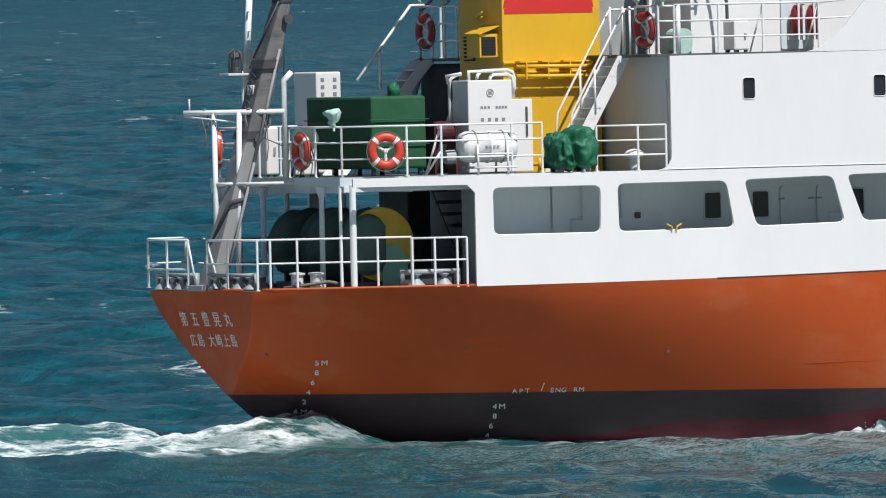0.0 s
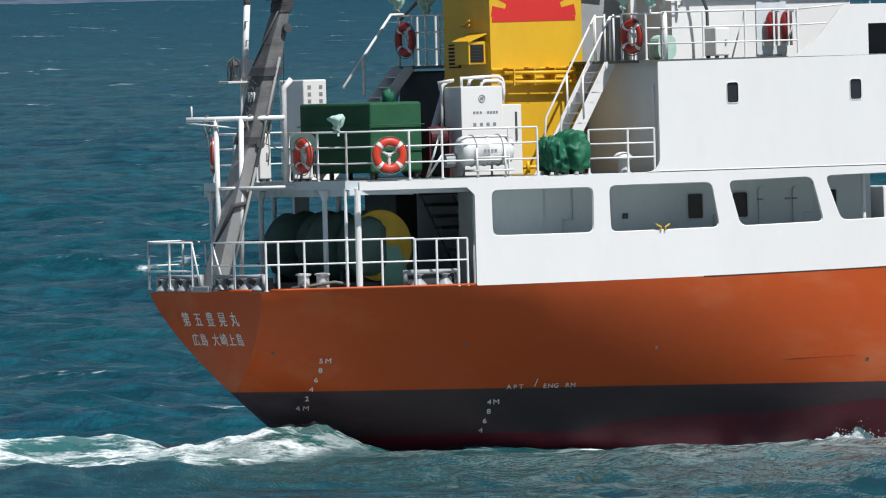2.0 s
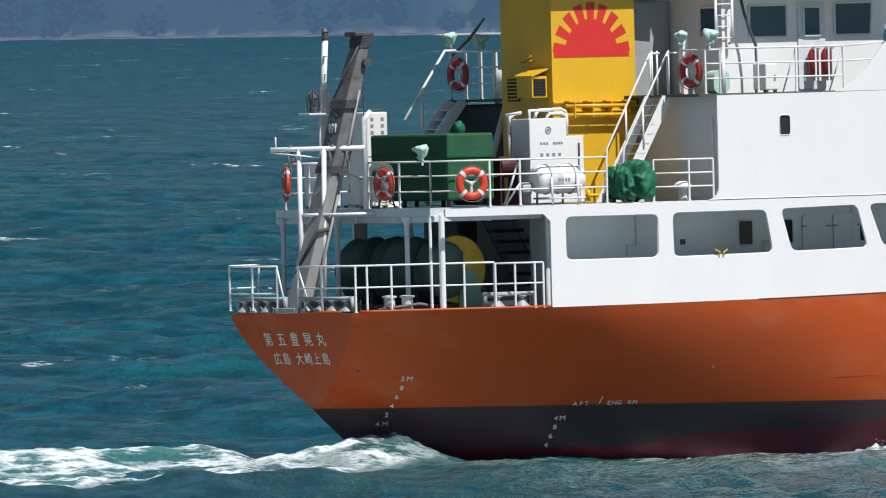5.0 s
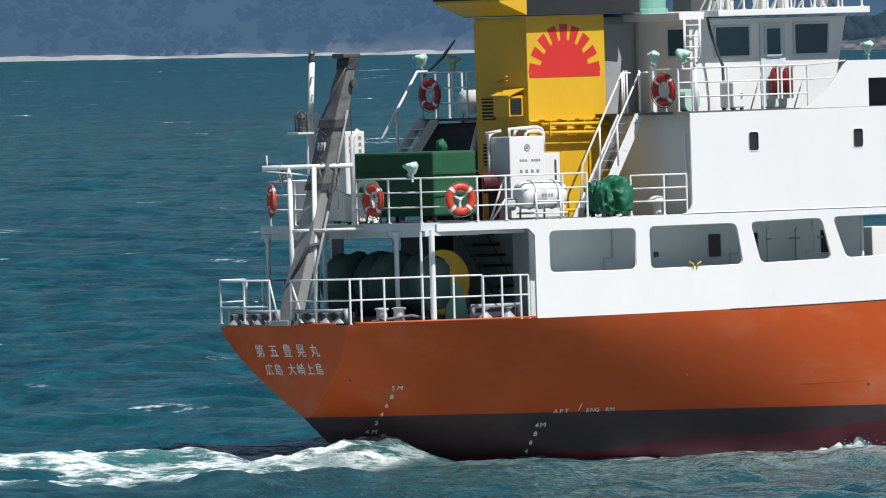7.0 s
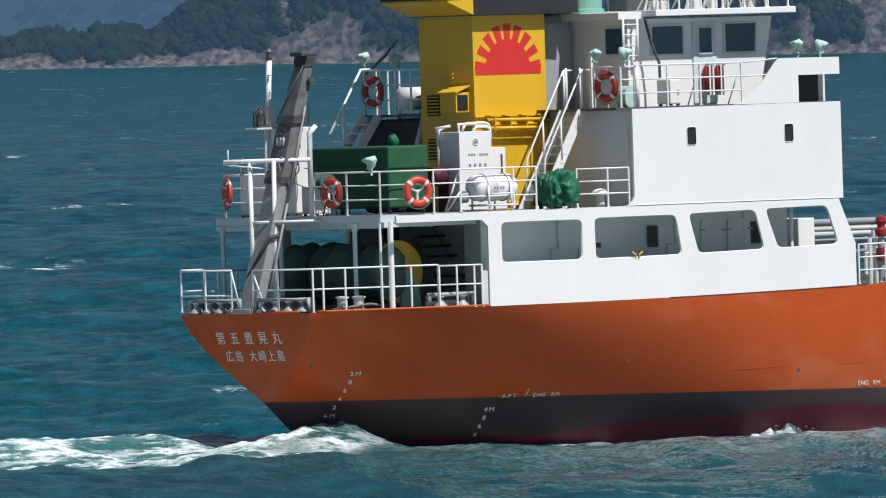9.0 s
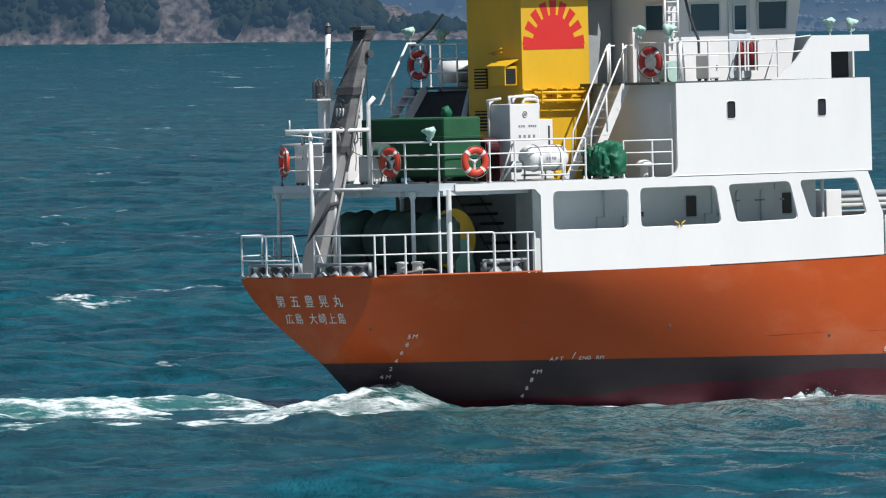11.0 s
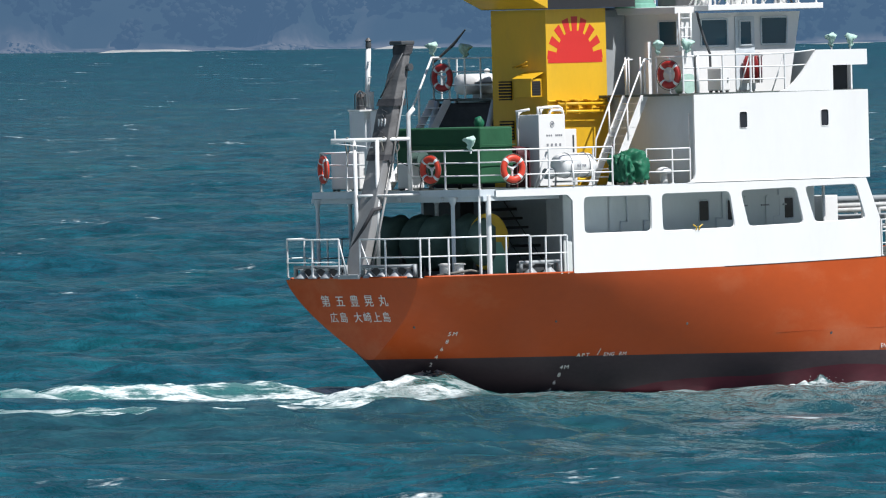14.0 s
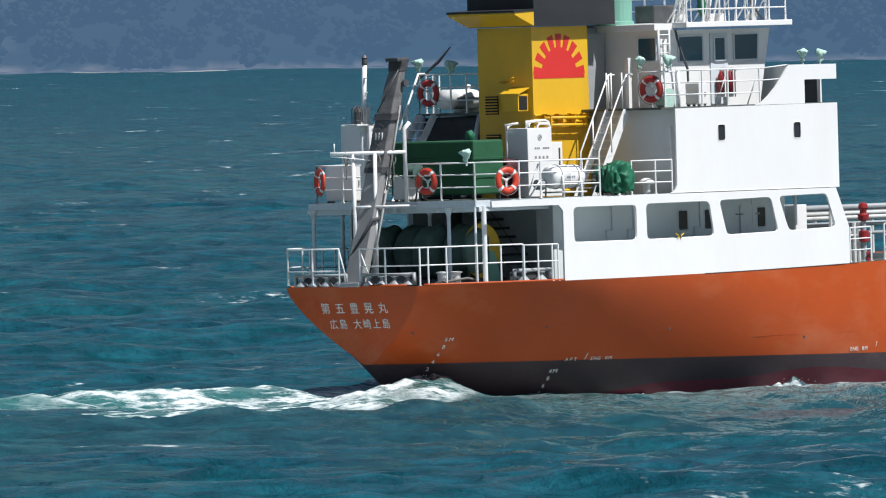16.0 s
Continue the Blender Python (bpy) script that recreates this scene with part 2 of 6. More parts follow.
def part(name, bm, mat, parent, label="", smooth=False):
    bmesh.ops.recalc_face_normals(bm, faces=bm.faces[:])
    me = bpy.data.meshes.new(name)
    bm.to_mesh(me)
    bm.free()
    for m in mat if isinstance(mat, (list, tuple)) else (mat,):
        me.materials.append(m)
    if smooth:
        me.polygons.foreach_set("use_smooth", [True] * len(me.polygons))
    return share(name, me, parent, None, label)


def share(name, me, parent, m=None, label=""):
    ob = new(name, me)
    ob.parent = parent
    if m is not None:
        ob.matrix_basis = m
    return tagged(ob, label)


def bars(name, mat, parent, lines, r, label="", n=8):
    """Each line becomes one pipe, an object of its own; the first is returned."""
    made = []
    for pts in lines:
        bm = bmesh.new()
        pipe(bm, pts, r, n)
        made.append(part(name, bm, mat, parent, label, smooth=True))
    return made[0]


CARRIED = []


def aboard(name, label, category, m=None, group=""):
    """A thing that stands on the ship, at the pose m in the ship's space."""
    ob = new(name)
    tagged(ob, label, category, group)
    m = m or Matrix()
    ob.matrix_basis = m
    CARRIED.append((ob, m))
    return ob


def again(ob, m, label=""):
    c = copy_thing(ob, m)
    CARRIED.append((c, m))
    return tagged(c, label)


def writing(name, text, size, m, parent, mat=None, deep=0.004, squeeze=1.0):
    cu = bpy.data.curves.new(name, "FONT")
    cu.body, cu.size, cu.extrude, cu.align_x, cu.align_y = text, size, deep, "CENTER", "CENTER"
    cu.resolution_u = 3
    tmp = bpy.data.objects.new("tmp", cu)
    scene.collection.objects.link(tmp)
    me = bpy.data.meshes.new_from_object(tmp.evaluated_get(bpy.context.evaluated_depsgraph_get()))
    bpy.data.objects.remove(tmp)
    me.materials.clear()
    me.materials.append(mat or LETTER)
    me.transform(m @ Matrix.Diagonal((squeeze, 1, 1, 1)))
    return share(name, me, parent)


def axes(origin, right, up):
    r, u = Vector(right).normalized(), Vector(up)
    u = (u - r * u.dot(r)).normalized()
    n = r.cross(u)
    return Matrix.Translation(origin) @ Matrix((r, u, n)).transposed().to_4x4()


def railing(parent, pts, height, bars_at, step=0.75, r=0.026, name="railing", label="white painted pipe railing"):
    """A pipe railing along a line of deck points: the bars are one mesh, each post another."""
    pts = [Vector(p) for p in pts]
    lines = [[p + Vector((0, 0, h)) for p in pts] for h in (*bars_at, height)]
    rail = bars(name, RAILW, parent, lines[-1:], r * 0.85, label)
    bars("mid_rail", RAILW, rail, lines[:-1], r * 0.75)
    bm = bmesh.new()
    tube(bm, (0, 0, 0), (0, 0, height), r, 8)
    tube(bm, (0, 0, 0), (0, 0, 0.02), r * 2, 8)
    first = part("post", bm, RAILW, rail)
    me, places = first.data, []
    for a, b in zip(pts, pts[1:]):
        k = max(1, round((b - a).length / step))
        places += [a.lerp(b, i / k) for i in range(k)]
    places.append(pts[-1])
    first.location = places[0]
    for p in places[1:]:
        share("post", me, rail, Matrix.Translation(p))
    return rail


# ---- sea ----
def swell(x, y):
    """Height of the wind sea, metres."""
    rng = np.random.RandomState(5)
    h = np.zeros_like(x)
    for i in range(46):
        lam = 1.3 * 1.075 ** i
        a = math.radians(53 + rng.normal(0, 34))
        k = 2 * math.pi / lam
        ph = rng.uniform(0, 6.28)
        amp = 0.0150 * lam ** 0.45 * (1.25 if 3 < lam < 9 else 1.0)
        s = np.sin(k * (x * math.cos(a) + y * math.sin(a)) + ph + 0.9 * np.sin(k * 0.23 * (x * math.sin(a) - y * math.cos(a)) + 2 * ph))
        h += amp * (s + 0.25 * (s * s - 0.5))
    lane = np.exp(-((y - np.clip(y, 281, 297)) / 11) ** 2) * (x > 60) * (x < 420)
    return h * (1 - 0.72 * lane)


def sheet(name, X, Y, Z, mat, attrs=(), kind="structure", label="", category=""):
    """A grid of points as one smooth mesh."""
    r, c = X.shape
    co = np.stack([X, Y, Z], -1).reshape(-1, 3).astype(np.float32)
    i = np.arange(r * c).reshape(r, c)
    q = np.stack([i[:-1, :-1], i[:-1, 1:], i[1:, 1:], i[1:, :-1]], -1).reshape(-1, 4)
    me = bpy.data.meshes.new(name)
    me.vertices.add(len(co))
    me.vertices.foreach_set("co", co.ravel())
    me.loops.add(q.size)
    me.loops.foreach_set("vertex_index", q.ravel().astype(np.int32))
    me.polygons.add(len(q))
    me.polygons.foreach_set("loop_start", np.arange(0, q.size, 4, dtype=np.int32))
    me.polygons.foreach_set("use_smooth", np.ones(len(q), bool))
    for an, av in attrs:
        at = me.attributes.new(an, "FLOAT", "POINT")
        at.data.foreach_set("value", av.ravel().astype(np.float32))
    me.update(calc_edges=True)
    me.materials.append(mat)
    ob = new(name, me)
    return tagged(ob, label, category, kind=kind)


SHEEN = 0.74  # share of mirrored light left by the small unresolved ripples


def water_material(name, attr=False):
    m = bpy.data.materials.new(name)
    m.use_nodes = True
    n, l = m.node_tree.nodes, m.node_tree.links
    n.remove(n["Principled BSDF"])
    body, gloss, blend = n.new("ShaderNodeBsdfDiffuse"), n.new("ShaderNodeBsdfGlossy"), n.new("ShaderNodeMixShader")
    gloss.inputs["Roughness"].default_value = 0.12
    l.new(body.outputs[0], blend.inputs[1])
    l.new(gloss.outputs[0], blend.inputs[2])
    l.new(blend.outputs[0], n["Material Output"].inputs["Surface"])
    geo = n.new("ShaderNodeNewGeometry")
    if attr:
        geo = n.new("ShaderNodeTexCoord")
    pos = geo.outputs["Object" if attr else "Position"]

    def tex(scale, detail, stretch=(1, 1, 1), rough=0.55):
        mp, t = n.new("ShaderNodeMapping"), n.new("ShaderNodeTexNoise")
        mp.vector_type = "TEXTURE"  # first axis across the sight line, second along it
        mp.inputs["Scale"].default_value, mp.inputs["Rotation"].default_value = [1 / q for q in stretch], (0, 0, radians(-37))
        t.inputs["Scale"].default_value, t.inputs["Detail"].default_value, t.inputs["Roughness"].default_value = scale, detail, rough
        l.new(pos, mp.inputs["Vector"])
        l.new(mp.outputs["Vector"], t.inputs["Vector"])
        return t.outputs["Fac"]

    def ramp(fac, p0, p1, c0, c1):
        r = n.new("ShaderNodeValToRGB")
        r.color_ramp.elements[0].position, r.color_ramp.elements[1].position = p0, p1
        r.color_ramp.elements[0].color, r.color_ramp.elements[1].color = (*c0, 1), (*c1, 1)
        l.new(fac, r.inputs["Fac"])
        return r.outputs["Color"]

    def mix(f, a, c):
        x = n.new("ShaderNodeMix")
        x.data_type = "RGBA"
        l.new(f, x.inputs["Factor"])
        for s, v in (("A", a), ("B", c)):
            if isinstance(v, tuple):
                x.inputs[s].default_value = (*v, 1)
            else:
                l.new(v, x.inputs[s])
        return x.outputs["Result"]

    def maths(op, a, c):
        x = n.new("ShaderNodeMath")
        x.operation = op
        for s, v in ((0, a), (1, c)):
            if isinstance(v, (int, float)):
                x.inputs[s].default_value = v
            else:
                l.new(v, x.inputs[s])
        x.use_clamp = True
        return x.outputs[0]

    def mid_off(v):
        x = n.new("ShaderNodeMath")
        x.operation = "SUBTRACT"
        x.inputs[1].default_value = 0.5
        l.new(v, x.inputs[0])
        return x.outputs[0]

    broad = ramp(tex(0.05, 4), 0.35, 0.7, (0.0030, 0.037, 0.054), (0.0046, 0.056, 0.068))
    bright = ramp(tex(0.05, 4), 0.35, 0.7, (0.0110, 0.089, 0.128), (0.0130, 0.108, 0.134))
    if attr:
        broad = ramp(tex(0.05, 4), 0.35, 0.7, (0.0030, 0.040, 0.050), (0.0050, 0.062, 0.066))
        bright = ramp(tex(0.05, 4), 0.35, 0.7, (0.0110, 0.090, 0.110), (0.0130, 0.112, 0.118))
    # fine streaks put the waves' sky glints and dark facets into the colour
    deep = mix(ramp(tex(0.75, 8, (0.8, 1.3, 1), 0.66), 0.42, 0.66, (0, 0, 0), (1, 1, 1)), broad, bright)
    # crests carry small white caps where two patterns meet
    caps = maths("MULTIPLY", ramp(tex(0.11, 6, (1, 1, 1), 0.7), 0.612, 0.69, (0, 0, 0), (1, 1, 1)), ramp(tex(1.3, 6, (1, 1.6, 1), 0.7), 0.50, 0.66, (0, 0, 0), (1, 1, 1)))
    caps = maths("MULTIPLY", caps, 1.7)
    foam = caps
    if attr:
        at = n.new("ShaderNodeAttribute")
        at.attribute_name = "foam"
        lace = tex(2.6, 10, (0.6, 1.1, 1), 0.78)
        wide = maths("SUBTRACT", maths("ADD", at.outputs["Fac"], lace), 0.97)
        solid = maths("MULTIPLY", wide, 2.3)
        vein = maths("SUBTRACT", 1.0, maths("MULTIPLY", maths("ABSOLUTE", mid_off(tex(0.9, 7, (0.5, 0.7, 1), 0.68)), 0), 11.0))
        foam = maths("MAXIMUM", solid, maths("MULTIPLY", vein, maths("MULTIPLY", at.outputs["Fac"], 1.9)))
        churn = n.new("ShaderNodeAttribute")
        churn.attribute_name = "churn"
        deep = mix(churn.outputs["Fac"], deep, (0.055, 0.215, 0.195))
    col = mix(foam, deep, (0.72, 0.77, 0.77))
    l.new(col, body.inputs["Color"])
    dry = maths("SUBTRACT", 1.0, foam)
    fres = n.new("ShaderNodeFresnel")
    fres.inputs["IOR"].default_value = 1.33
    l.new(maths("MULTIPLY", dry, maths("MULTIPLY", fres.outputs[0], 0.38 if attr else SHEEN)), blend.inputs["Fac"])  # churned water mirrors less
    bn, bn2 = n.new("ShaderNodeBump"), n.new("ShaderNodeBump")
    bn.inputs["Strength"].default_value, bn.inputs["Distance"].default_value = 1.0, 0.50
    bn2.inputs["Strength"].default_value, bn2.inputs["Distance"].default_value = 0.9, 0.045
    calm = maths("SUBTRACT", 1.0, maths("MULTIPLY", foam, 0.75))  # foam is thick and soft
    l.new(calm, bn.inputs["Strength"])
    l.new(calm, bn2.inputs["Strength"])
    l.new(tex(0.55, 5, (1.3, 0.9, 1), 0.58), bn.inputs["Height"])
    l.new(tex(5.0, 4, (1.5, 0.8, 1)), bn2.inputs["Height"])
    l.new(bn.outputs["Normal"], bn2.inputs["Normal"])
    l.new(bn2.outputs["Normal"], body.inputs["Normal"])
    l.new(bn2.outputs["Normal"], gloss.inputs["Normal"])
    l.new(bn2.outputs["Normal"], fres.inputs["Normal"])
    return m


SEA = water_material("sea_water")
WAKEM = water_material("wake_water", True)

radii = list(np.linspace(2, 285, 22))
while radii[-1] < 2260:
    r = radii[-1]
    radii.append(r + (0.5 if r < 520 else 0.5 * (r / 520) ** 2))
radii += [2400, 2800, 3500, 4800]
turns = np.radians(np.concatenate([np.arange(22.0, 52.0, 0.055), np.linspace(52.2, 382.0, 80)]))
RR, TT = np.meshgrid(np.array(radii), turns, indexing="ij")
SX, SY = RR * np.sin(TT), RR * np.cos(TT)
SZ = swell(SX, SY) * np.clip((RR - 20) / 200, 0, 1) * np.interp(RR, [500, 1500], [1.0, 0.3])
sheet("water", SX, SY, SZ, SEA, label="choppy teal sea with scattered whitecaps", category="sea")

# ---- the far shore ----
COAST = 2200.0
caz = np.arange(14.0, 64.0, 0.018)
crow = np.concatenate([np.linspace(0, 14, 15), np.linspace(17, 60, 14), np.linspace(75, 900, 22)])
CD, CA = np.meshgrid(crow, np.radians(caz), indexing="ij")


def fbm(x, y, octs, seed):
    """Smooth value noise, several octaves."""
    rng = np.random.RandomState(seed)
    tab = rng.rand(257, 257)
    out, amp, tot = np.zeros_like(x), 1.0, 0.0
    for o in range(octs):
        f = 2.0 ** o
        u, v = x * f + 17.3 * o, y * f + 9.1 * o
        i, j = np.floor(u).astype(int), np.floor(v).astype(int)
        a, b = u - i, v - j
        a, b = a * a * (3 - 2 * a), b * b * (3 - 2 * b)
        i, j = i % 256, j % 256
        out += amp * ((tab[i, j] * (1 - a) + tab[i + 1, j] * a) * (1 - b) + (tab[i, j + 1] * (1 - a) + tab[i + 1, j + 1] * a) * b)
        tot += amp
        amp *= 0.55
    return out / tot


def stretch_of(az, spans):
    """1 within the spans of azimuth (degrees), soft at their ends."""
    d = np.degrees(az)
    m = np.zeros_like(d)
    for a, b in spans:
        m = np.maximum(m, np.clip((d - a) / 0.12, 0, 1) * np.clip((b - d) / 0.12, 0, 1))
    return m


rocky = stretch_of(CA, [(34.5, 35.0), (38.1, 40.3), (40.8, 43.0), (43.4, 45.0), (45.6, 45.9)])
along = CA * COAST
edge = 3 + 14 * fbm(along / 60, CD * 0 + 1, 4, 1) - 9 * rocky
inland = np.clip(CD - edge, 0, None)
beach = np.clip(CD / 6, 0, 1) * 0.55
rock = rocky * (0.2 + 1.7 * fbm(along / 9, CD / 7, 5, 2) ** 2.2) * np.clip(CD / 2.5, 0, 1)
rise = np.where(rocky > 0.5, 0.62, 0.40)
ridge = 70 + 80 * fbm(along / 420, CD / 500, 4, 3)
hill = ridge * (1 - np.exp(-inland * rise / 60)) + np.clip(inland / 6, 0, 1) * 2.0 * fbm(along / 14, CD / 12, 3, 4)
CZ = -0.6 + beach + 0.35 + np.maximum(rock, 0) + np.where(inland > 0, hill, 0)
CZ[0] = -1.5
CX, CY = (COAST + CD) * np.sin(CA), (COAST + CD) * np.cos(CA)
bare = rocky * np.clip(1.0 - inland / 2.2, 0, 1) + (1 - rocky) * np.where(inland <= 0.2, 1.0, 0.0) * 0.9
cliffy = np.clip((fbm(along / 9, CD / 22, 4, 9) - 0.50) * 6, 0, 1)
bare = np.clip(bare + stretch_of(CA, [(34.0, 35.7), (45.9, 47.1)]) * 0.32 * cliffy * np.clip(1 - inland / 45, 0, 1), 0, 1)

AIRLIGHT = (0.058, 0.110, 0.188, 1)  # haze before the distant coast, put in as a bluish glow of its materials
SHOREM = bpy.data.materials.new("far_shore")
SHOREM.use_nodes = True
n, l = SHOREM.node_tree.nodes, SHOREM.node_tree.links
geo = n.new("ShaderNodeNewGeometry")
t1, t2 = n.new("ShaderNodeTexNoise"), n.new("ShaderNodeTexNoise")
t1.inputs["Scale"].default_value, t1.inputs["Detail"].default_value = 0.06, 10
t2.inputs["Scale"].default_value, t2.inputs["Detail"].default_value = 0.35, 6
for t in (t1, t2):
    l.new(geo.outputs["Position"], t.inputs["Vector"])
r1, r2 = n.new("ShaderNodeValToRGB"), n.new("ShaderNodeValToRGB")
# very dark ground colours, so the haze glow flattens the contrast
for r, a, b in ((r1, (0.006, 0.010, 0.010), (0.012, 0.016, 0.014)), (r2, (0.025, 0.025, 0.026), (0.085, 0.074, 0.068))):
    r.color_ramp.elements[0].position, r.color_ramp.elements[1].position = 0.38, 0.68
    r.color_ramp.elements[0].color, r.color_ramp.elements[1].color = (*a, 1), (*b, 1)
l.new(t1.outputs["Fac"], r1.inputs["Fac"])
l.new(t2.outputs["Fac"], r2.inputs["Fac"])
at = n.new("ShaderNodeAttribute")
at.attribute_name = "bare"
mx = n.new("ShaderNodeMix")
mx.data_type = "RGBA"
l.new(at.outputs["Fac"], mx.inputs["Factor"])
l.new(r1.outputs["Color"], mx.inputs["A"])
l.new(r2.outputs["Color"], mx.inputs["B"])
l.new(mx.outputs["Result"], n["Principled BSDF"].inputs["Base Color"])
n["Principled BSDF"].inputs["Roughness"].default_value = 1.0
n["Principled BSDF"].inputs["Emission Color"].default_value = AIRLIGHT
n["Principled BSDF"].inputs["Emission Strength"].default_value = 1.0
n["Principled BSDF"].inputs["Specular IOR Level"].default_value = 0.0
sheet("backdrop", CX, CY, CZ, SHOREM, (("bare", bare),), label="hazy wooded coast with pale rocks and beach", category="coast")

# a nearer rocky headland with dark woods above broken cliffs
# thinner haze, a faint blue glow given to headland and beach materials
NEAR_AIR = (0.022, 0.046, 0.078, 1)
HAZ = np.arange(38.2, 43.02, 0.012)
HD = np.concatenate([np.arange(0, 12, 0.3), np.arange(12, 40, 1.0)])
HDD, HAA = np.meshgrid(HD, HAZ, indexing="ij")
HEAD = 2095.0
halong = np.radians(HAA) * HEAD
crest = np.interp(HAA, [38.28, 38.38, 38.7, 39.2, 39.42, 39.58, 40.2, 41.4, 42.3, 42.5, 42.6, 42.7, 42.86, 42.96], [0, 2.2, 3.0, 3.8, 4.6, 9, 14, 15, 12, 8, 4.2, 2.4, 1.3, 0])
crest = crest * (0.62 + 0.72 * fbm(halong / 5 + 2, HDD * 0 + 6, 3, 45))
gully = fbm(halong / 7 + 5, HDD / 9 + 2, 5, 41)
crag = fbm(halong / 1.7 + 1, HDD / 1.6 + 4, 5, 42)
climb = 1 - np.exp(-np.clip(HDD - 3.0 * gully, 0, None) / (3.0 + 5.0 * gully))
HZ = -0.8 + crest * climb * (0.70 + 0.6 * gully) + np.clip(crest, 0, 1.2) * (0.75 * crag + 0.55 * np.clip(HDD / 2, 0, 1))
HZ[0] = -2.0
foot = 0.7 + 2.6 * fbm(halong / 5 + 9, HDD * 0 + 2, 4, 43) ** 1.5
hbare = np.clip((foot - HZ) * 1.2, 0, 1) + 0.8 * np.clip((fbm(halong / 6 + 2, HZ / 9 + 7, 4, 44) - 0.57) * 9, 0, 1)
HEADM = SHOREM.copy()
HEADM.name = "headland"
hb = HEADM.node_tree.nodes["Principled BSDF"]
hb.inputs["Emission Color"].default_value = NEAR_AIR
for node in HEADM.node_tree.nodes:
    if node.type == "VALTORGB":
        rocky_ramp = node.color_ramp.elements[1].color[0] > 0.05
        node.color_ramp.elements[0].color = (0.035, 0.030, 0.030, 1) if rocky_ramp else (0.008, 0.013, 0.011, 1)
        node.color_ramp.elements[1].color = (0.155, 0.125, 0.118, 1) if rocky_ramp else (0.026, 0.030, 0.020, 1)
    if node.type == "TEX_NOISE":
        node.inputs["Scale"].default_value *= 3.0
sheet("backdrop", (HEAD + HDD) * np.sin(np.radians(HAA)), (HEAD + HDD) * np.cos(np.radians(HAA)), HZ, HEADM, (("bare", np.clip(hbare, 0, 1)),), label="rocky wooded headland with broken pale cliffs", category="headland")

# pale beaches under the far coast
BEACHM = material("pale_beach", (0.30, 0.29, 0.27), 1.0, vary=0.25, scale=0.25, stain_or_light=(0.12, 0.11, 0.10), stain_or_light_amount=0.6, stain_or_light_scale=0.15)
# sand glows faintly too, standing in for haze
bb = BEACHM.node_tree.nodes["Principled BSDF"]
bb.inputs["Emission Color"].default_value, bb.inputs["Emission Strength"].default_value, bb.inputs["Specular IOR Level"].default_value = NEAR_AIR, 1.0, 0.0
for a0, a1, tall in ((34.3, 35.75, 0.30), (35.7, 37.85, 0.52), (43.05, 43.35, 0.75), (43.42, 43.85, 0.42), (45.05, 45.5, 0.36), (46.0, 46.35, 0.36), (47.0, 48.2, 0.14)):
    BA, BD = np.meshgrid(np.radians(np.arange(a0, a1, 0.01)), np.array([0.0, 0.8, 1.6, 2.4, 3.2, 4.5]), indexing="ij")
    taper = np.clip((np.degrees(BA) - a0) / 0.1, 0, 1) * np.clip((a1 - np.degrees(BA)) / 0.1, 0, 1)
    bz = -0.35 + taper * (tall + 0.30) * np.clip(BD / 2.4, 0, 1) * (0.55 + 0.9 * fbm(BA * 2200 / 6, BD / 3, 4, 51)) - np.clip(BD - 3.2, 0, None)
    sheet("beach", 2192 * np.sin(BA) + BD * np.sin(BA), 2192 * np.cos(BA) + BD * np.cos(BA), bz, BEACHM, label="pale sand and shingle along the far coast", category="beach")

# tree crowns and boulders along the coast
def clumps(name, mat, count, seed, spot, size, squash, label, category):
    """Many small uneven lumps joined into one mesh."""
    rng = np.random.RandomState(seed)
    src = bmesh.new()
    bmesh.ops.create_icosphere(src, subdivisions=1, radius=1)
    src.verts.ensure_lookup_table()
    bv = np.array([v.co[:] for v in src.verts])
    bf = np.array([[v.index for v in f.verts] for f in src.faces])
    src.free()
    V, F = [], []
    for i in range(count):
        p, s = spot(rng), size(rng)
        q = bv * (1 + rng.uniform(-0.42, 0.42, (len(bv), 1))) * s * np.array([1, 1, squash])
        V.append(q + np.array(p))
        F.append(bf + i * len(bv))
    me = bpy.data.meshes.new(name)
    me.from_pydata(np.concatenate(V).tolist(), [], np.concatenate(F).tolist())
    me.materials.append(mat)
    me.polygons.foreach_set("use_smooth", [True] * len(me.polygons))
    return tagged(new(name, me), label, category, kind="stuff")


def coast_point(az, d):
    i = min(max(int(np.searchsorted(crow, d)), 0), len(crow) - 1)
    j = min(int((az - 14.0) / 0.018), len(caz) - 1)
    a = math.radians(az)
    return (COAST + d) * math.sin(a), (COAST + d) * math.cos(a), float(CZ[i, j]), float(edge[i, j])


def tree_spot(rng):
    while True:
        az, d = rng.uniform(23.5, 51), 3 + 23 * rng.rand()
        x, y, z, e = coast_point(az, d)
        if d > e + 0.5:
            return x, y, z + 0.6


def rock_spot(rng):
    while True:
        az, d = rng.uniform(34, 46.2), 4 * rng.rand() ** 1.6
        if float(stretch_of(np.radians(az), [(34.5, 35.0), (38.1, 40.3), (40.8, 43.0), (43.4, 45.0), (45.6, 45.9)])) > 0.4 or rng.rand() < 0.06:
            x, y, z, e = coast_point(az, d)
            return x, y, max(z, 0) * 0.8


CROWN = material("far_foliage", (0.008, 0.012, 0.012), 1.0, vary=0.3, scale=0.08, stain_or_light=(0.024, 0.022, 0.020), stain_or_light_amount=0.7, stain_or_light_scale=0.03)
BOULDER = material("far_rock", (0.060, 0.053, 0.048), 1.0, vary=0.3, scale=0.2, stain_or_light=(0.04, 0.04, 0.045), stain_or_light_amount=0.9, stain_or_light_scale=0.3)
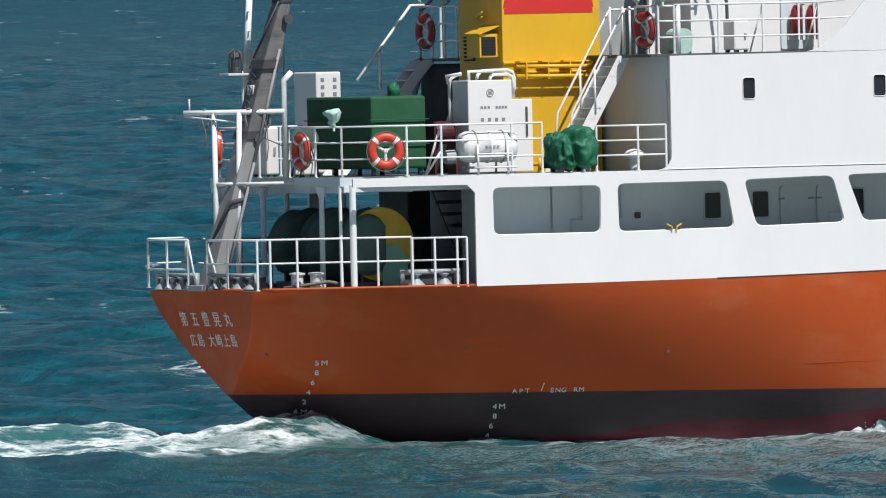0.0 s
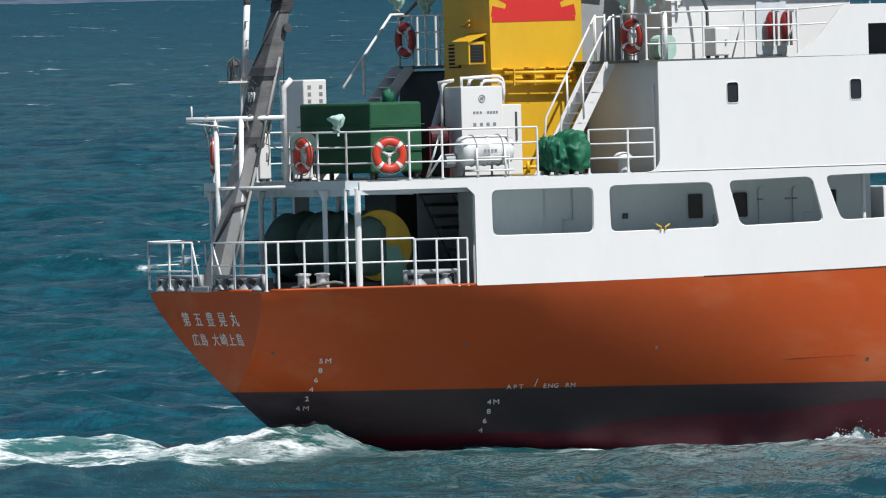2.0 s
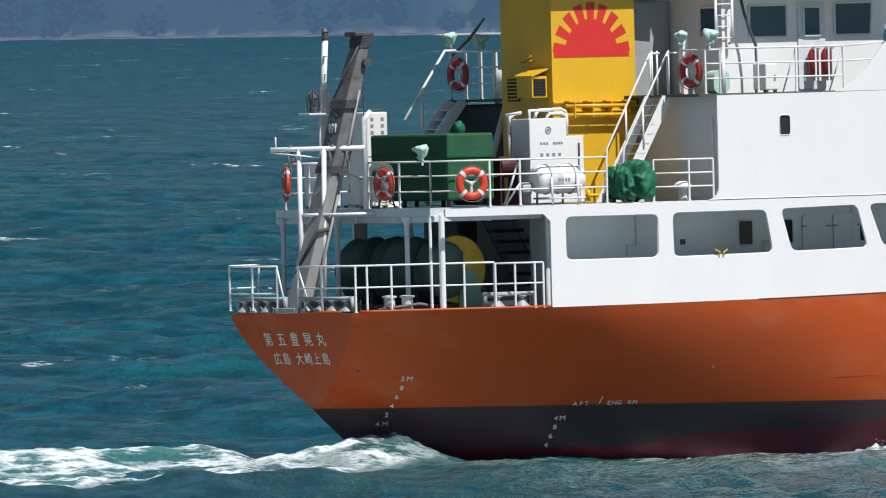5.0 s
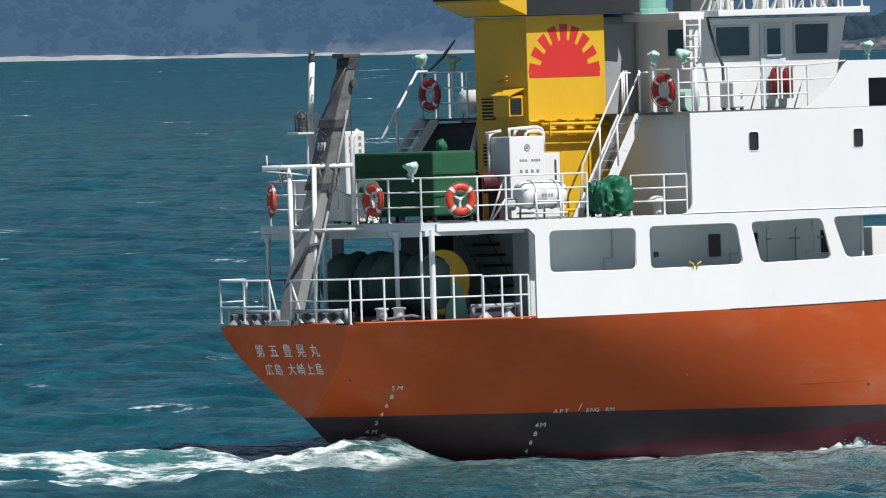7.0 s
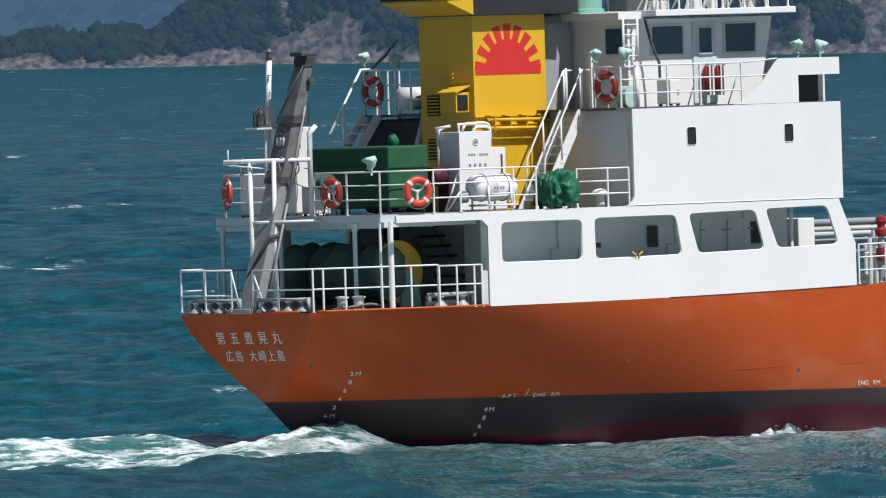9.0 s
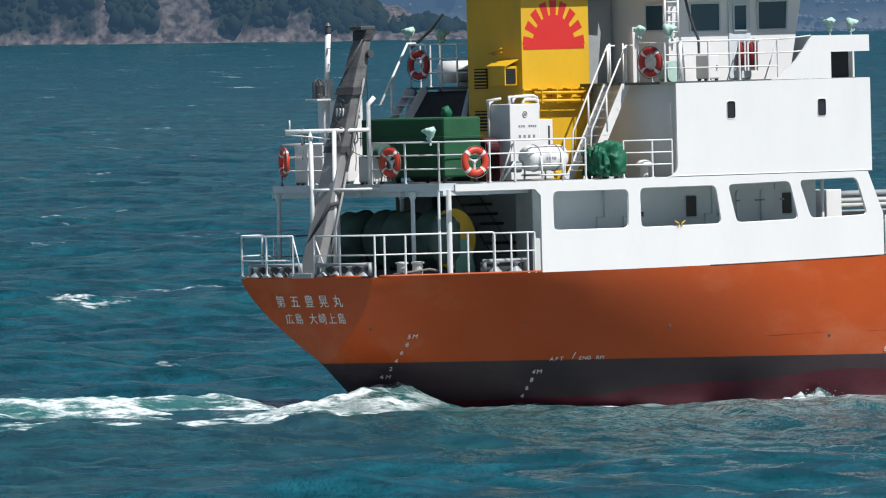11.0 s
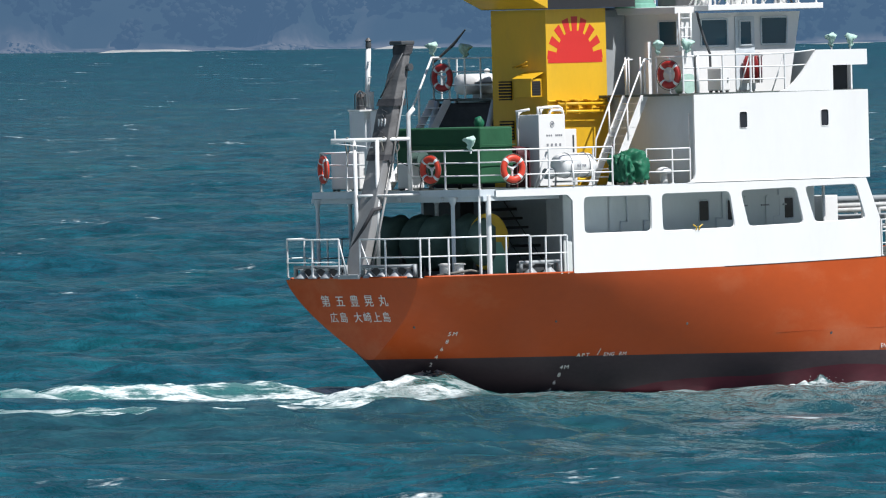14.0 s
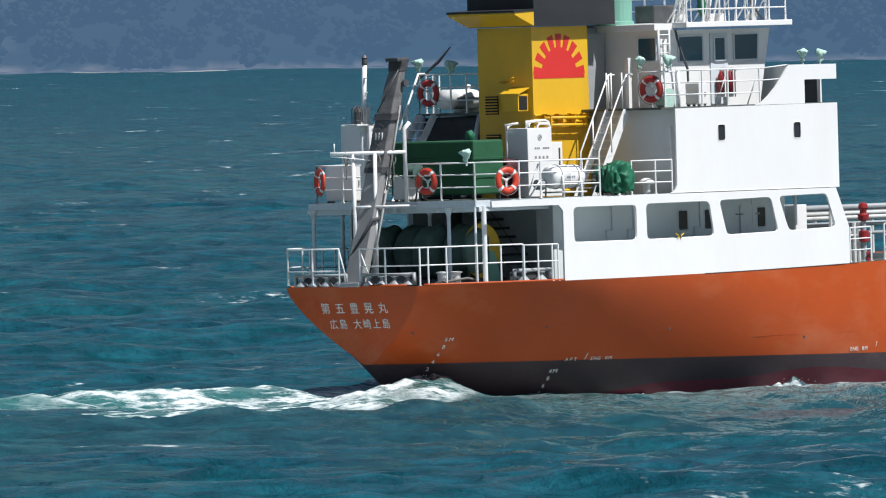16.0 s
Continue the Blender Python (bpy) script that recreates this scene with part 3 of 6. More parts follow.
# the woods and rocks carry the same added haze glow
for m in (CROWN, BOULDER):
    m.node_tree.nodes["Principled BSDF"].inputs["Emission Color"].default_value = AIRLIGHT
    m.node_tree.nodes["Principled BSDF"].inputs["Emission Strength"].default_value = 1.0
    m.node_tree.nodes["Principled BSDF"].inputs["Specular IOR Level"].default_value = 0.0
grove = {"left": 0, "at": None, "r": 1.0}


def leaf_spot(rng):
    """Leaf clumps gather into crowns of a dozen or more."""
    if grove["left"] <= 0:
        grove["at"], grove["left"], grove["r"] = tree_spot(rng), rng.randint(12, 26), rng.uniform(1.0, 2.6)
    grove["left"] -= 1
    d = rng.normal(0, 1, 3)
    d *= rng.rand() ** 0.33 / np.linalg.norm(d)
    x, y, z = grove["at"]
    return x + d[0] * grove["r"], y + d[1] * grove["r"], z + 0.5 + d[2] * grove["r"] * 0.9


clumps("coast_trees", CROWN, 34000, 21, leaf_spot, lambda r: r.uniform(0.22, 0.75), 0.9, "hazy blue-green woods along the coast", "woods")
HEADLEAF = material("headland_foliage", (0.010, 0.016, 0.012), 1.0, vary=0.35, scale=0.2, stain_or_light=(0.035, 0.034, 0.018), stain_or_light_amount=0.6, stain_or_light_scale=0.08)
# haze glow on the scrub, as on the headland
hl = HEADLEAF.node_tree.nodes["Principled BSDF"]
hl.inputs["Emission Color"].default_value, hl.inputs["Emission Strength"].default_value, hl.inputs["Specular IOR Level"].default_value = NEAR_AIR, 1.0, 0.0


def bush_spot(rng):
    """Bushes and low trees on the unbare parts of the headland."""
    while True:
        i, j = rng.randint(6, len(HD)), rng.randint(0, len(HAZ))
        if hbare[i, j] < 0.25 and HZ[i, j] > 0.8:
            a, d = math.radians(HAZ[j]), HEAD + HD[i]
            return d * math.sin(a), d * math.cos(a), HZ[i, j] + 0.1


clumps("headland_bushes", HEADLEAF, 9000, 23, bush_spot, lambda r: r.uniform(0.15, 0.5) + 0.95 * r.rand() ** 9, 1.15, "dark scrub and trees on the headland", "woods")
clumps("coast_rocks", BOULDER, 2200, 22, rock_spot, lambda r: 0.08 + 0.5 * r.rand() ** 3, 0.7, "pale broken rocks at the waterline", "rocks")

# unseen shore under and behind the camera, added for the windows to mirror
laz = np.radians(np.linspace(0, 360, 91))
lr = np.array([0, 4, 9, 14, 20, 28, 40, 60, 100, 160, 260, 420, 640])
LR, LA = np.meshgrid(lr, laz, indexing="ij")
behind = 0.5 - 0.5 * np.cos(LA - math.radians(37))
LZ = np.where(LR <= 9, 9.9, 9.9 - (LR - 9) * 0.42) * (1 - behind) + behind * (9.9 + np.clip(LR - 9, 0, None) * 0.26)
LZ = np.where(LR > 9, LZ + 4 * (fbm(np.sin(LA) * LR / 30 + 40, np.cos(LA) * LR / 30 + 40, 3, 31) - 0.5) * np.clip((LR - 9) / 40, 0, 1), LZ)
LZ = np.clip(LZ, -6, 120)
NEARM = material("near_hillside", (0.045, 0.065, 0.030), 0.95, vary=0.4, scale=0.08, bump=0.5, bump_scale=2)
sheet("ground", LR * np.sin(LA), LR * np.cos(LA), LZ, NEARM, label="unseen green hillside added behind the camera", category="hillside")

# ---- the ship ----
ship = new("coastal_tanker")
tagged(ship, "orange and white coastal tanker seen from its starboard quarter", "ship")
CARRIED.append((ship, Matrix()))


def lerp_table(x, xs, ys):
    return float(np.interp(x, xs, ys))


def deck_half(x):
    return lerp_table(x, [-4.5, -4.2, -3.9, -3.4, -2.6, -1.3, 0, 5, 10.5, 16, 30, 40, 46, 50], [2.32, 2.42, 2.52, 2.74, 3.14, 3.60, 3.9, 4.446, 5.045, 5.2, 5.2, 4.4, 2.6, 0.15])


def sheer(x):
    return 0.0013 * max(0, x) ** 2 if x < 14 else 0.25 + max(0, x - 34) * 0.08


def depth_of(x):
    return lerp_table(x, [-4.4, -3.72, -3.57, -2.56, 0, 1.27, 2, 6, 10, 40, 50], [2.2, 2.2, 2.35, 3.3, 4.3, 4.85, 5.55, 6.8, 7.0, 7.0, 6.0])


def power_of(x):
    return lerp_table(x, [-4.4, -3.6, -2.56, 0, 2, 6, 10, 30, 50], [1.42, 1.40, 1.15, 1.18, 1.24, 1.6, 3.0, 8, 1.6])


def hull_half(x, z):
    d = min(max(-z, 0) / depth_of(x), 1)
    return max(deck_half(x) * (1 - d ** power_of(x)), 0.02)


def transom_x(z):
    d = max(-z, 0)
    return -4.36 + 0.30 * d + 1.0 * max(d - 2.14, 0)


def boot(x):
    return -2.13 - 0.0145 * (x + 4)


def red_line(x):
    return -3.15 if x < 1.5 else -3.15 + min(1, (x - 1.5) / 3) * (0.36 + 0.12 * math.sin(x * 0.9))


def build_hull():
    xs = np.concatenate([np.linspace(0, 1, 49) ** 1.2 * 6, np.linspace(7, 16, 10), np.linspace(18, 54, 19)])
    rows = [("o", i / 11) for i in range(12)] + [("b", i / 5) for i in range(1, 6)] + [("r", i / 8) for i in range(1, 9)]
    bm = bmesh.new()
    sides = []
    for sgn in (-1, 1):
        grid = []
        for kind, f in rows:
            line = []
            for dx in xs:
                xr = -4.36 + dx
                top, bt = sheer(xr), boot(xr)
                z = top + (bt - top) * f if kind == "o" else bt + (red_line(xr) - bt) * f if kind == "b" else red_line(xr) - 3.3 * f
                x0 = transom_x(z)
                x = x0 + dx * (49.6 - x0) / (49.6 + 4.36)
                if dx > 40:
                    x += 0.35 * z * (dx - 40) / 14
                line.append(bm.verts.new((x, sgn * hull_half(min(x, 49.9), z if z > -50 else 0), z)))
            grid.append(line)
        for i in range(len(grid) - 1):
            for j in range(len(xs) - 1):
                fc = bm.faces.new((grid[i][j], grid[i][j + 1], grid[i + 1][j + 1], grid[i + 1][j]))
                k = rows[i + 1][0]
                fc.material_index = "obr".index(k)
                fc.smooth = True
        sides.append(grid)
    a, b = sides
    for i in range(len(rows) - 1):
        fc = bm.faces.new((a[i][0], a[i + 1][0], b[i + 1][0], b[i][0]))
        fc.material_index = "obr".index(rows[i + 1][0])
    return part("hull", bm, [ORANGE, BOOT, BOTTOM], ship, "orange topsides over a black and dark red bottom")


hull = build_hull()

# decks
bm = bmesh.new()
dx = list(np.linspace(-4.3, 0, 12)) + list(np.linspace(1, 16, 16)) + list(np.linspace(18, 49, 16))
vs = [[bm.verts.new((x, s * (deck_half(x) - 0.02), sheer(x) - 0.03)) for x in dx] for s in (-1, 1)]
for i in range(len(dx) - 1):
    bm.faces.new((vs[0][i], vs[0][i + 1], vs[1][i + 1], vs[1][i]))
part("main_deck", bm, DECK, ship, "worn grey-green steel deck")
# raised orange edge bar round the stern
lip = [(x, -deck_half(x) + 0.03, 0.02) for x in np.linspace(-4.1, 0.0, 14)]
bars("deck_edge_bar", ORANGE, ship, [lip, [(x, -y, z) for x, y, z in lip], [(-4.34, 2.0, 0.02), (-4.34, -2.0, 0.02)]], 0.035)

# side frame: a runs along the ship's side, b is height; flush with the hull
SIDE_TURN = radians(-6.2)
STB = Matrix.Translation((0, -3.9, 0)) @ Matrix.Rotation(SIDE_TURN, 4, "Z")
MIRROR = Matrix.Diagonal((1, -1, 1, 1))
WINDOWS = [
    [(0.40, 1.99), (2.74, 1.99), (2.73, 1.02), (0.41, 1.02)],
    [(3.10, 2.01), (5.47, 2.02), (5.64, 1.05), (3.12, 1.02)],
    [(5.85, 2.03), (7.80, 2.07), (8.06, 1.10), (6.12, 1.06)],
    [(8.10, 2.08), (9.92, 2.11), (10.25, 1.16), (8.46, 1.11)],
]
for m, name in ((STB, "stb"), (MIRROR @ STB, "port")):
    tail = [(-2.60, 2.235), (-2.60, 2.06)] if name == "stb" else [(-0.2, 2.25), (-0.2, 2.06)]
    outer = rounded([(0.02, 0.0), (2.7, 0.012), (5.2, 0.035), (8.9, 0.105), (10.74, 0.155), (10.74, 1.18), (10.28, 2.26), *tail, (-0.15, 2.06), (0.02, 1.9)], 0.02, 2)
    bm = bmesh.new()
    plate(bm, outer, [rounded(w, 0.16) for w in WINDOWS], 0.07, m)
    bulwark = part("side_bulwark", bm, WHITE, ship, "white side plating with four rounded openings")
    bm = bmesh.new()
    for w in WINDOWS:
        ring = rounded(w, 0.16)
        pts = [m @ Vector((p[0], 0.035, p[1])) for p in ring]
        pipe(bm, pts + [pts[0]], 0.018, 6)
    part("opening_rim", bm, WHITE, bulwark, smooth=True)
    # yellow double hooks on the plating
    for a in (4.31,):
        bm = bmesh.new()
        pipe(bm, [m @ Vector(p) for p in ((a - 0.16, -0.02, 1.16), (a - 0.05, -0.03, 1.10), (a - 0.05, -0.02, 1.02))], 0.018, 6)
        pipe(bm, [m @ Vector(p) for p in ((a + 0.16, -0.02, 1.16), (a + 0.05, -0.03, 1.10), (a + 0.05, -0.02, 1.02))], 0.018, 6)
        part("rope_hook", bm, DRUMYEL, bulwark, "small yellow painted rope hook")
    bm = bmesh.new()
    pipe(bm, [m @ Vector((4.28, -0.004, 2.275)), m @ Vector((10.3, -0.004, 2.28))], 0.009, 6)
    part("seam_bead", bm, WHITE, bulwark)

# boat deck over the aft deck and the side passages
BX = [-2.6, 0.0, 5.0, 10.3]
bm = bmesh.new()
low = [bm.verts.new((x, s * (-(3.12 if x < -2 else 3.9 + 0.1086 * x) + 0.075), z)) for z in (2.08, 2.26) for s in (1, -1) for x in BX]
k = len(BX)
g = [low[i * k:(i + 1) * k] for i in range(4)]
for i in range(k - 1):
    bm.faces.new((g[0][i], g[0][i + 1], g[1][i + 1], g[1][i]))
    bm.faces.new((g[2][i], g[2][i + 1], g[3][i + 1], g[3][i])).material_index = 1
    bm.faces.new((g[0][i], g[0][i + 1], g[2][i + 1], g[2][i]))
    bm.faces.new((g[1][i], g[1][i + 1], g[3][i + 1], g[3][i]))
bm.faces.new((g[0][0], g[1][0], g[3][0], g[2][0]))
bm.faces.new((g[0][-1], g[1][-1], g[3][-1], g[2][-1]))
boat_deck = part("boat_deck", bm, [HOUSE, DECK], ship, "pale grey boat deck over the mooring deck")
for y0 in np.linspace(-3.1, 3.1, 5):
    bm = bmesh.new()
    box(bm, -2.55, 1.1, y0 - 0.03, y0 + 0.03, 1.96, 2.08)
    part("deck_beam", bm, HOUSE, boat_deck)
for x0 in (-2.4, -1.0, 0.4):
    bm = bmesh.new()
    box(bm, x0 - 0.03, x0 + 0.03, -3.05, 3.05, 1.94, 2.075)
    part("deck_beam", bm, HOUSE, boat_deck)

# pillars under the boat deck, with flared heads
bm = bmesh.new()
tube(bm, (0, 0, 0), (0, 0, 2.08), 0.055, 12)
tube(bm, (0, 0, 1.85), (0, 0, 2.07), 0.055, 12, 0.14)
pil = part("pillar", bm, HOUSE, ship)
pil.location = (-1.05, 0.0, 0)
for x, y in ((-2.5, 0.77), (-2.5, -1.97), (-2.45, 3.0), (-0.6, 3.6)):
    share("pillar", pil.data, ship, pose(x, y, 0))
bm = bmesh.new()
tube(bm, (0, 0, 0), (0, 0, 2.1), 0.07, 14)
stout = part("pillar", bm, WHITE, ship, "stout white pillar")
stout.location = (-2.36, -3.12, 0)
bm = bmesh.new()
tube(bm, (0, 0, 0), (0, 0, 2.1), 0.035, 10)
thin = part("pillar", bm, WHITE, ship, "thin white pillar")
thin.location = (-2.58, -3.0, 0)

# deckhouse on the main deck, behind the side openings
bm = bmesh.new()
box(bm, 2.02, 10.1, -3.25, 3.25, 0.0, 2.07, 0.02)
house = part("deckhouse", bm, PASSAGE, ship, "pale blue-grey deckhouse along the side passage")
bm = bmesh.new()
box(bm, 0.35, 2.1, -3.25, -2.66, 0.0, 2.07)
part("side_casing", bm, PASSAGE, house, "pale casing along the passage")
# thin plate added to darken the casing's after end
bm = bmesh.new()
box(bm, 0.325, 0.348, -3.24, -2.66, 0.0, 2.06)
part("casing_end", bm, GREY, house, "grey plate darkening the casing end")
# thin panel over the house's after face, darker than its sides
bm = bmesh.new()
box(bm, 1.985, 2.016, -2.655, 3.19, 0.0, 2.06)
part("aft_bulkhead", bm, HOUSE, house, "pale panel darkening the aft bulkhead")
# box added to fill the dark space behind the winch
bm = bmesh.new()
box(bm, 0.9, 1.42, 1.0, 2.35, 0.0, 2.05, 0.02)
part("dark_box", bm, DKGREY, ship, "plain dark box beside the stair")
for y0, z0 in ((-2.35, 1.90), (-2.2, 1.72), (-2.55, 1.55)):
    bm = bmesh.new()
    box(bm, 1.93, 1.985, y0, y0 + 0.2, z0, z0 + 0.09)
    part("notice_plate", bm, TAPE, house)


def small_window(parent, x, y, z0, z1, w, side=-1, name="window"):
    bm = bmesh.new()
    ring = rounded([(x - w / 2, z0), (x + w / 2, z0), (x + w / 2, z1), (x - w / 2, z1)], 0.07)
    pipe(bm, [(a, y, b) for a, b in ring] + [(ring[0][0], y, ring[0][1])], 0.022, 6)
    fr = part(name, bm, HOUSE, parent)
    bm = bmesh.new()
    bm.faces.new([bm.verts.new((a, y + side * 0.004, b)) for a, b in ring])
    part("pane", bm, DKGLASS, fr)
    return fr


for x in (5.75, 6.85, 9.05):
    small_window(house, x, -3.255, 1.22, 1.78, 0.40)
for x in (7.65, 8.5):
    bm = bmesh.new()
    ring = rounded([(x - 0.36, 0.12), (x + 0.36, 0.12), (x + 0.36, 1.86), (x - 0.36, 1.86)], 0.1)
    plate(bm, ring, [], 0.05, Matrix.Translation((0, -3.30, 0)))
    door = part("door", bm, PASSAGE, house, "steel weather door with clips")
    for z in (0.4, 1.0, 1.6):
        for q in (x - 0.34, x + 0.34):
            bm = bmesh.new()
            box(bm, q - 0.06, q + 0.06, -3.34, -3.30, z - 0.02, z + 0.02)
            part("clip", bm, GREY, door)
bm = bmesh.new()
box(bm, 3.96, 4.08, -3.3, -3.25, 1.28, 1.40, 0.01)
part("switch", bm, DKGREY, house)
for x in (2.5, 3.4, 6.2, 8.4):
    bm = bmesh.new()
    pipe(bm, [(x, -3.28, 0.1), (x, -3.28, 1.3), (x + 0.25, -3.28, 1.3), (x + 0.25, -3.28, 2.0)], 0.022, 6)
    part("wall_pipe", bm, HOUSE, house)
# stair rising to port across the aft end of the house
SLOPE = 0.87
stair = bars("inner_stair", DKGREY, ship, [[(x, -1.2, 0.0), (x, -1.2 + SLOPE * 2.12, 2.12)] for x in (1.20, 1.98)], 0.012, "dark steel stair to the boat deck")
bm = bmesh.new()
box(bm, -0.42, 0.40, -0.15, 0.15, -0.04, 0.03)
st0 = part("step", bm, DKGREY, stair)
st0.location = (1.60, -1.12, 0.24)
for i in range(1, 8):
    share("step", st0.data, stair, pose(1.60, -1.12 + SLOPE * 0.24 * i, 0.24 + 0.24 * i))

# ---- upper accommodation block ----
bm = bmesh.new()
wall_outer = [(4.30, 4.575), (10.42, 4.60), (10.42, 2.272), (4.02, 2.262), (4.14, 2.29), (4.24, 2.37), (4.29, 2.48), (4.30, 2.62)]
PORTHOLES = [[(x - w, 4.10), (x + w, 4.10), (x + w, 3.66), (x - w, 3.66)] for x, w in ((6.01, 0.135), (8.87, 0.135))]
block = None
for m in (STB, MIRROR @ STB):
    bm = bmesh.new()
    plate(bm, wall_outer, [rounded(p, 0.07) for p in PORTHOLES], 0.06, m)
    wall = part("block_wall", bm, WHITE, ship, "white accommodation side wall with two portholes")
    block = block or wall
    for p in PORTHOLES:
        ring = rounded(p, 0.07)
        bm = bmesh.new()
        pts = [m @ Vector((a, -0.005, b)) for a, b in ring]
        pipe(bm, pts + [pts[0]], 0.010, 6)
        fr = part("porthole", bm, WHITE, wall, smooth=True)
        bm = bmesh.new()
        plate(bm, ring, [], 0.01, m @ Matrix.Translation((0, 0.02, 0)))
        part("pane", bm, DKGLASS, fr)
# greyer blue paint than the white sides stands in for shade
bm = bmesh.new()
box(bm, 4.36, 4.42, -4.30, 4.30, 2.26, 4.56)
aft_wall = part("aft_wall", bm, HOUSE, ship, "aft wall of the accommodation, its shade put into a greyer paint")
bm = bmesh.new()
box(bm, 10.2, 10.3, -4.8, 4.8, 2.26, 4.58)
part("front_wall", bm, WHITE, ship)
# bridge deck slab
bm = bmesh.new()
outl = [(3.95, -2.0), (3.95, -4.15), (4.30, -4.36), (10.3, -4.96), (10.3, 4.96), (4.30, 4.36), (2.35, 3.4), (2.35, 0.9), (3.95, 0.9)]
f = bm.faces.new([bm.verts.new((x, y, 4.555)) for x, y in outl])
e = bmesh.ops.extrude_face_region(bm, geom=[f])["geom"]
bmesh.ops.translate(bm, vec=(0, 0, 0.06), verts=[q for q in e if isinstance(q, bmesh.types.BMVert)])
bridge_deck = part("bridge_deck", bm, DECK, ship, "bridge deck plating with dark edge")
# bridge wing bulwark, swept up at its after end
wing = [(7.30, 4.60), (7.55, 4.66), (7.82, 4.84), (8.10, 5.08), (8.36, 5.37), (8.52, 5.56), (8.66, 5.68), (10.42, 5.67), (10.42, 5.26), (9.20, 5.26), (9.20, 4.60)]
for m in (STB, MIRROR @ STB):
    bm = bmesh.new()
    plate(bm, wing, [], 0.06, m)
    wb = part("wing_bulwark", bm, WHITE, ship, "white bridge wing bulwark, open at its forward end")
    # black panels added behind the opening paint its inside dark
    bm = bmesh.new()
    plate(bm, [(9.0, 4.62), (9.0, 5.6), (10.1, 5.6), (10.1, 4.62)], [], 0.03, m @ Matrix.Translation((0, 0.45, 0)))
    plate(bm, [(9.0, 5.60), (9.0, 5.63), (10.38, 5.63), (10.38, 5.60)], [], 0.42, m @ Matrix.Translation((0, 0.06, 0)))
    part("wing_dark_panels", bm, BLACK, wb, "black panels standing in for the unlit inside of the wing opening")
bm = bmesh.new()
box(bm, 10.30, 10.36, -4.48, 4.48, 4.6, 5.66)
part("front_bulwark", bm, WHITE, ship)

# wheelhouse with raked front
bm = bmesh.new()
prof = [(5.6, 4.6), (5.6, 6.72), (10.25, 6.72), (9.75, 4.6)]
f = bm.faces.new([bm.verts.new((x, -2.75, z)) for x, z in prof])
e = bmesh.ops.extrude_face_region(bm, geom=[f])["geom"]
bmesh.ops.translate(bm, vec=(0, 5.5, 0), verts=[q for q in e if isinstance(q, bmesh.types.BMVert)])
wheelhouse = part("wheelhouse", bm, WHITE, ship, "white wheelhouse with dark windows")


def framed_pane(parent, ring, m, name="window", frame_mat=None, r=0.03):
    bm = bmesh.new()
    pts = [m @ Vector((a, -0.015, b)) for a, b in ring]
    pipe(bm, pts + [pts[0]], r, 6)
    fr = part(name, bm, frame_mat or HOUSE, parent)
    bm = bmesh.new()
    bm.faces.new([bm.verts.new(m @ Vector((a, -0.012, b))) for a, b in ring])
    part("pane", bm, GLASS, fr)
    return fr


WHS = Matrix.Translation((0, -2.76, 0))
for x0, x1, z0, z1 in ((6.33, 7.36, 5.84, 6.56), (8.68, 9.66, 5.85, 6.58)):
    framed_pane(wheelhouse, rounded([(x0, z0), (x1, z0), (x1 + (0.06 if x0 > 8 else 0), z1), (x0, z1)], 0.05), WHS)
bm = bmesh.new()
plate(bm, rounded([(7.66, 4.66), (8.40, 4.66), (8.40, 6.62), (7.66, 6.62)], 0.05), [], 0.03, Matrix.Translation((0, -2.79, 0)))
wdoor = part("door", bm, HOUSE, wheelhouse, "grey wheelhouse door")
framed_pane(wdoor, rounded([(7.80, 5.85), (8.26, 5.85), (8.26, 6.5), (7.80, 6.5)], 0.05), Matrix.Translation((0, -2.80, 0)))
WHA = Matrix.Translation((5.59, 0, 0)) @ Matrix.Rotation(radians(-90), 4, "Z")
for y0, y1 in ((-2.62, -1.95), (0.5, 1.5)):
    framed_pane(wheelhouse, rounded([(-y1, 5.88), (-y0, 5.88), (-y0, 6.54), (-y1, 6.54)], 0.04), WHA)
bm = bmesh.new()
box(bm, 5.95, 10.45, -3.42, 3.42, 6.78, 6.93, 0.015)
box(bm, 5.2, 6.0, -2.9, 2.9, 6.72, 6.90, 0.015)
roof = part("wheelhouse_roof", bm, WHITE, ship, "white wheelhouse roof with overhang")

# ---- funnel ----
bm = bmesh.new()
f = bm.faces.new([bm.verts.new((x, y, 2.26)) for x, y in ((2.10, -1.12), (4.26, -1.263), (4.26, 1.06), (2.10, 0.86))])
e = bmesh.ops.extrude_face_region(bm, geom=[f])["geom"]
bmesh.ops.translate(bm, vec=(0, 0, 4.66), verts=[q for q in e if isinstance(q, bmesh.types.BMVert)])
funnel = part("funnel", bm, YELLOW, ship, "yellow funnel casing with red sun emblem")
bm = bmesh.new()
box(bm, 4.2, 5.62, -0.85, 0.9, 2.26, 6.93, 0.25)
part("casing_shaft", bm, GREY, funnel, "grey shaded casing behind the funnel")
bm = bmesh.new()
f = bm.faces.new([bm.verts.new((x, y, 6.94)) for x, y in ((1.95, -1.36), (5.1, -1.56), (5.1, 1.5), (1.95, 1.06))])
e = bmesh.ops.extrude_face_region(bm, geom=[f])["geom"]
bmesh.ops.translate(bm, vec=(0, 0, 1.35), verts=[q for q in e if isinstance(q, bmesh.types.BMVert)])
ftop = part("funnel_top", bm, BLACK, funnel, "black funnel top")
bm = bmesh.new()
f = bm.faces.new([bm.verts.new((x, -1.36, z)) for x, z in ((1.15, 7.27), (1.15, 7.33), (1.95, 7.36), (1.95, 6.95))])
e = bmesh.ops.extrude_face_region(bm, geom=[f])["geom"]
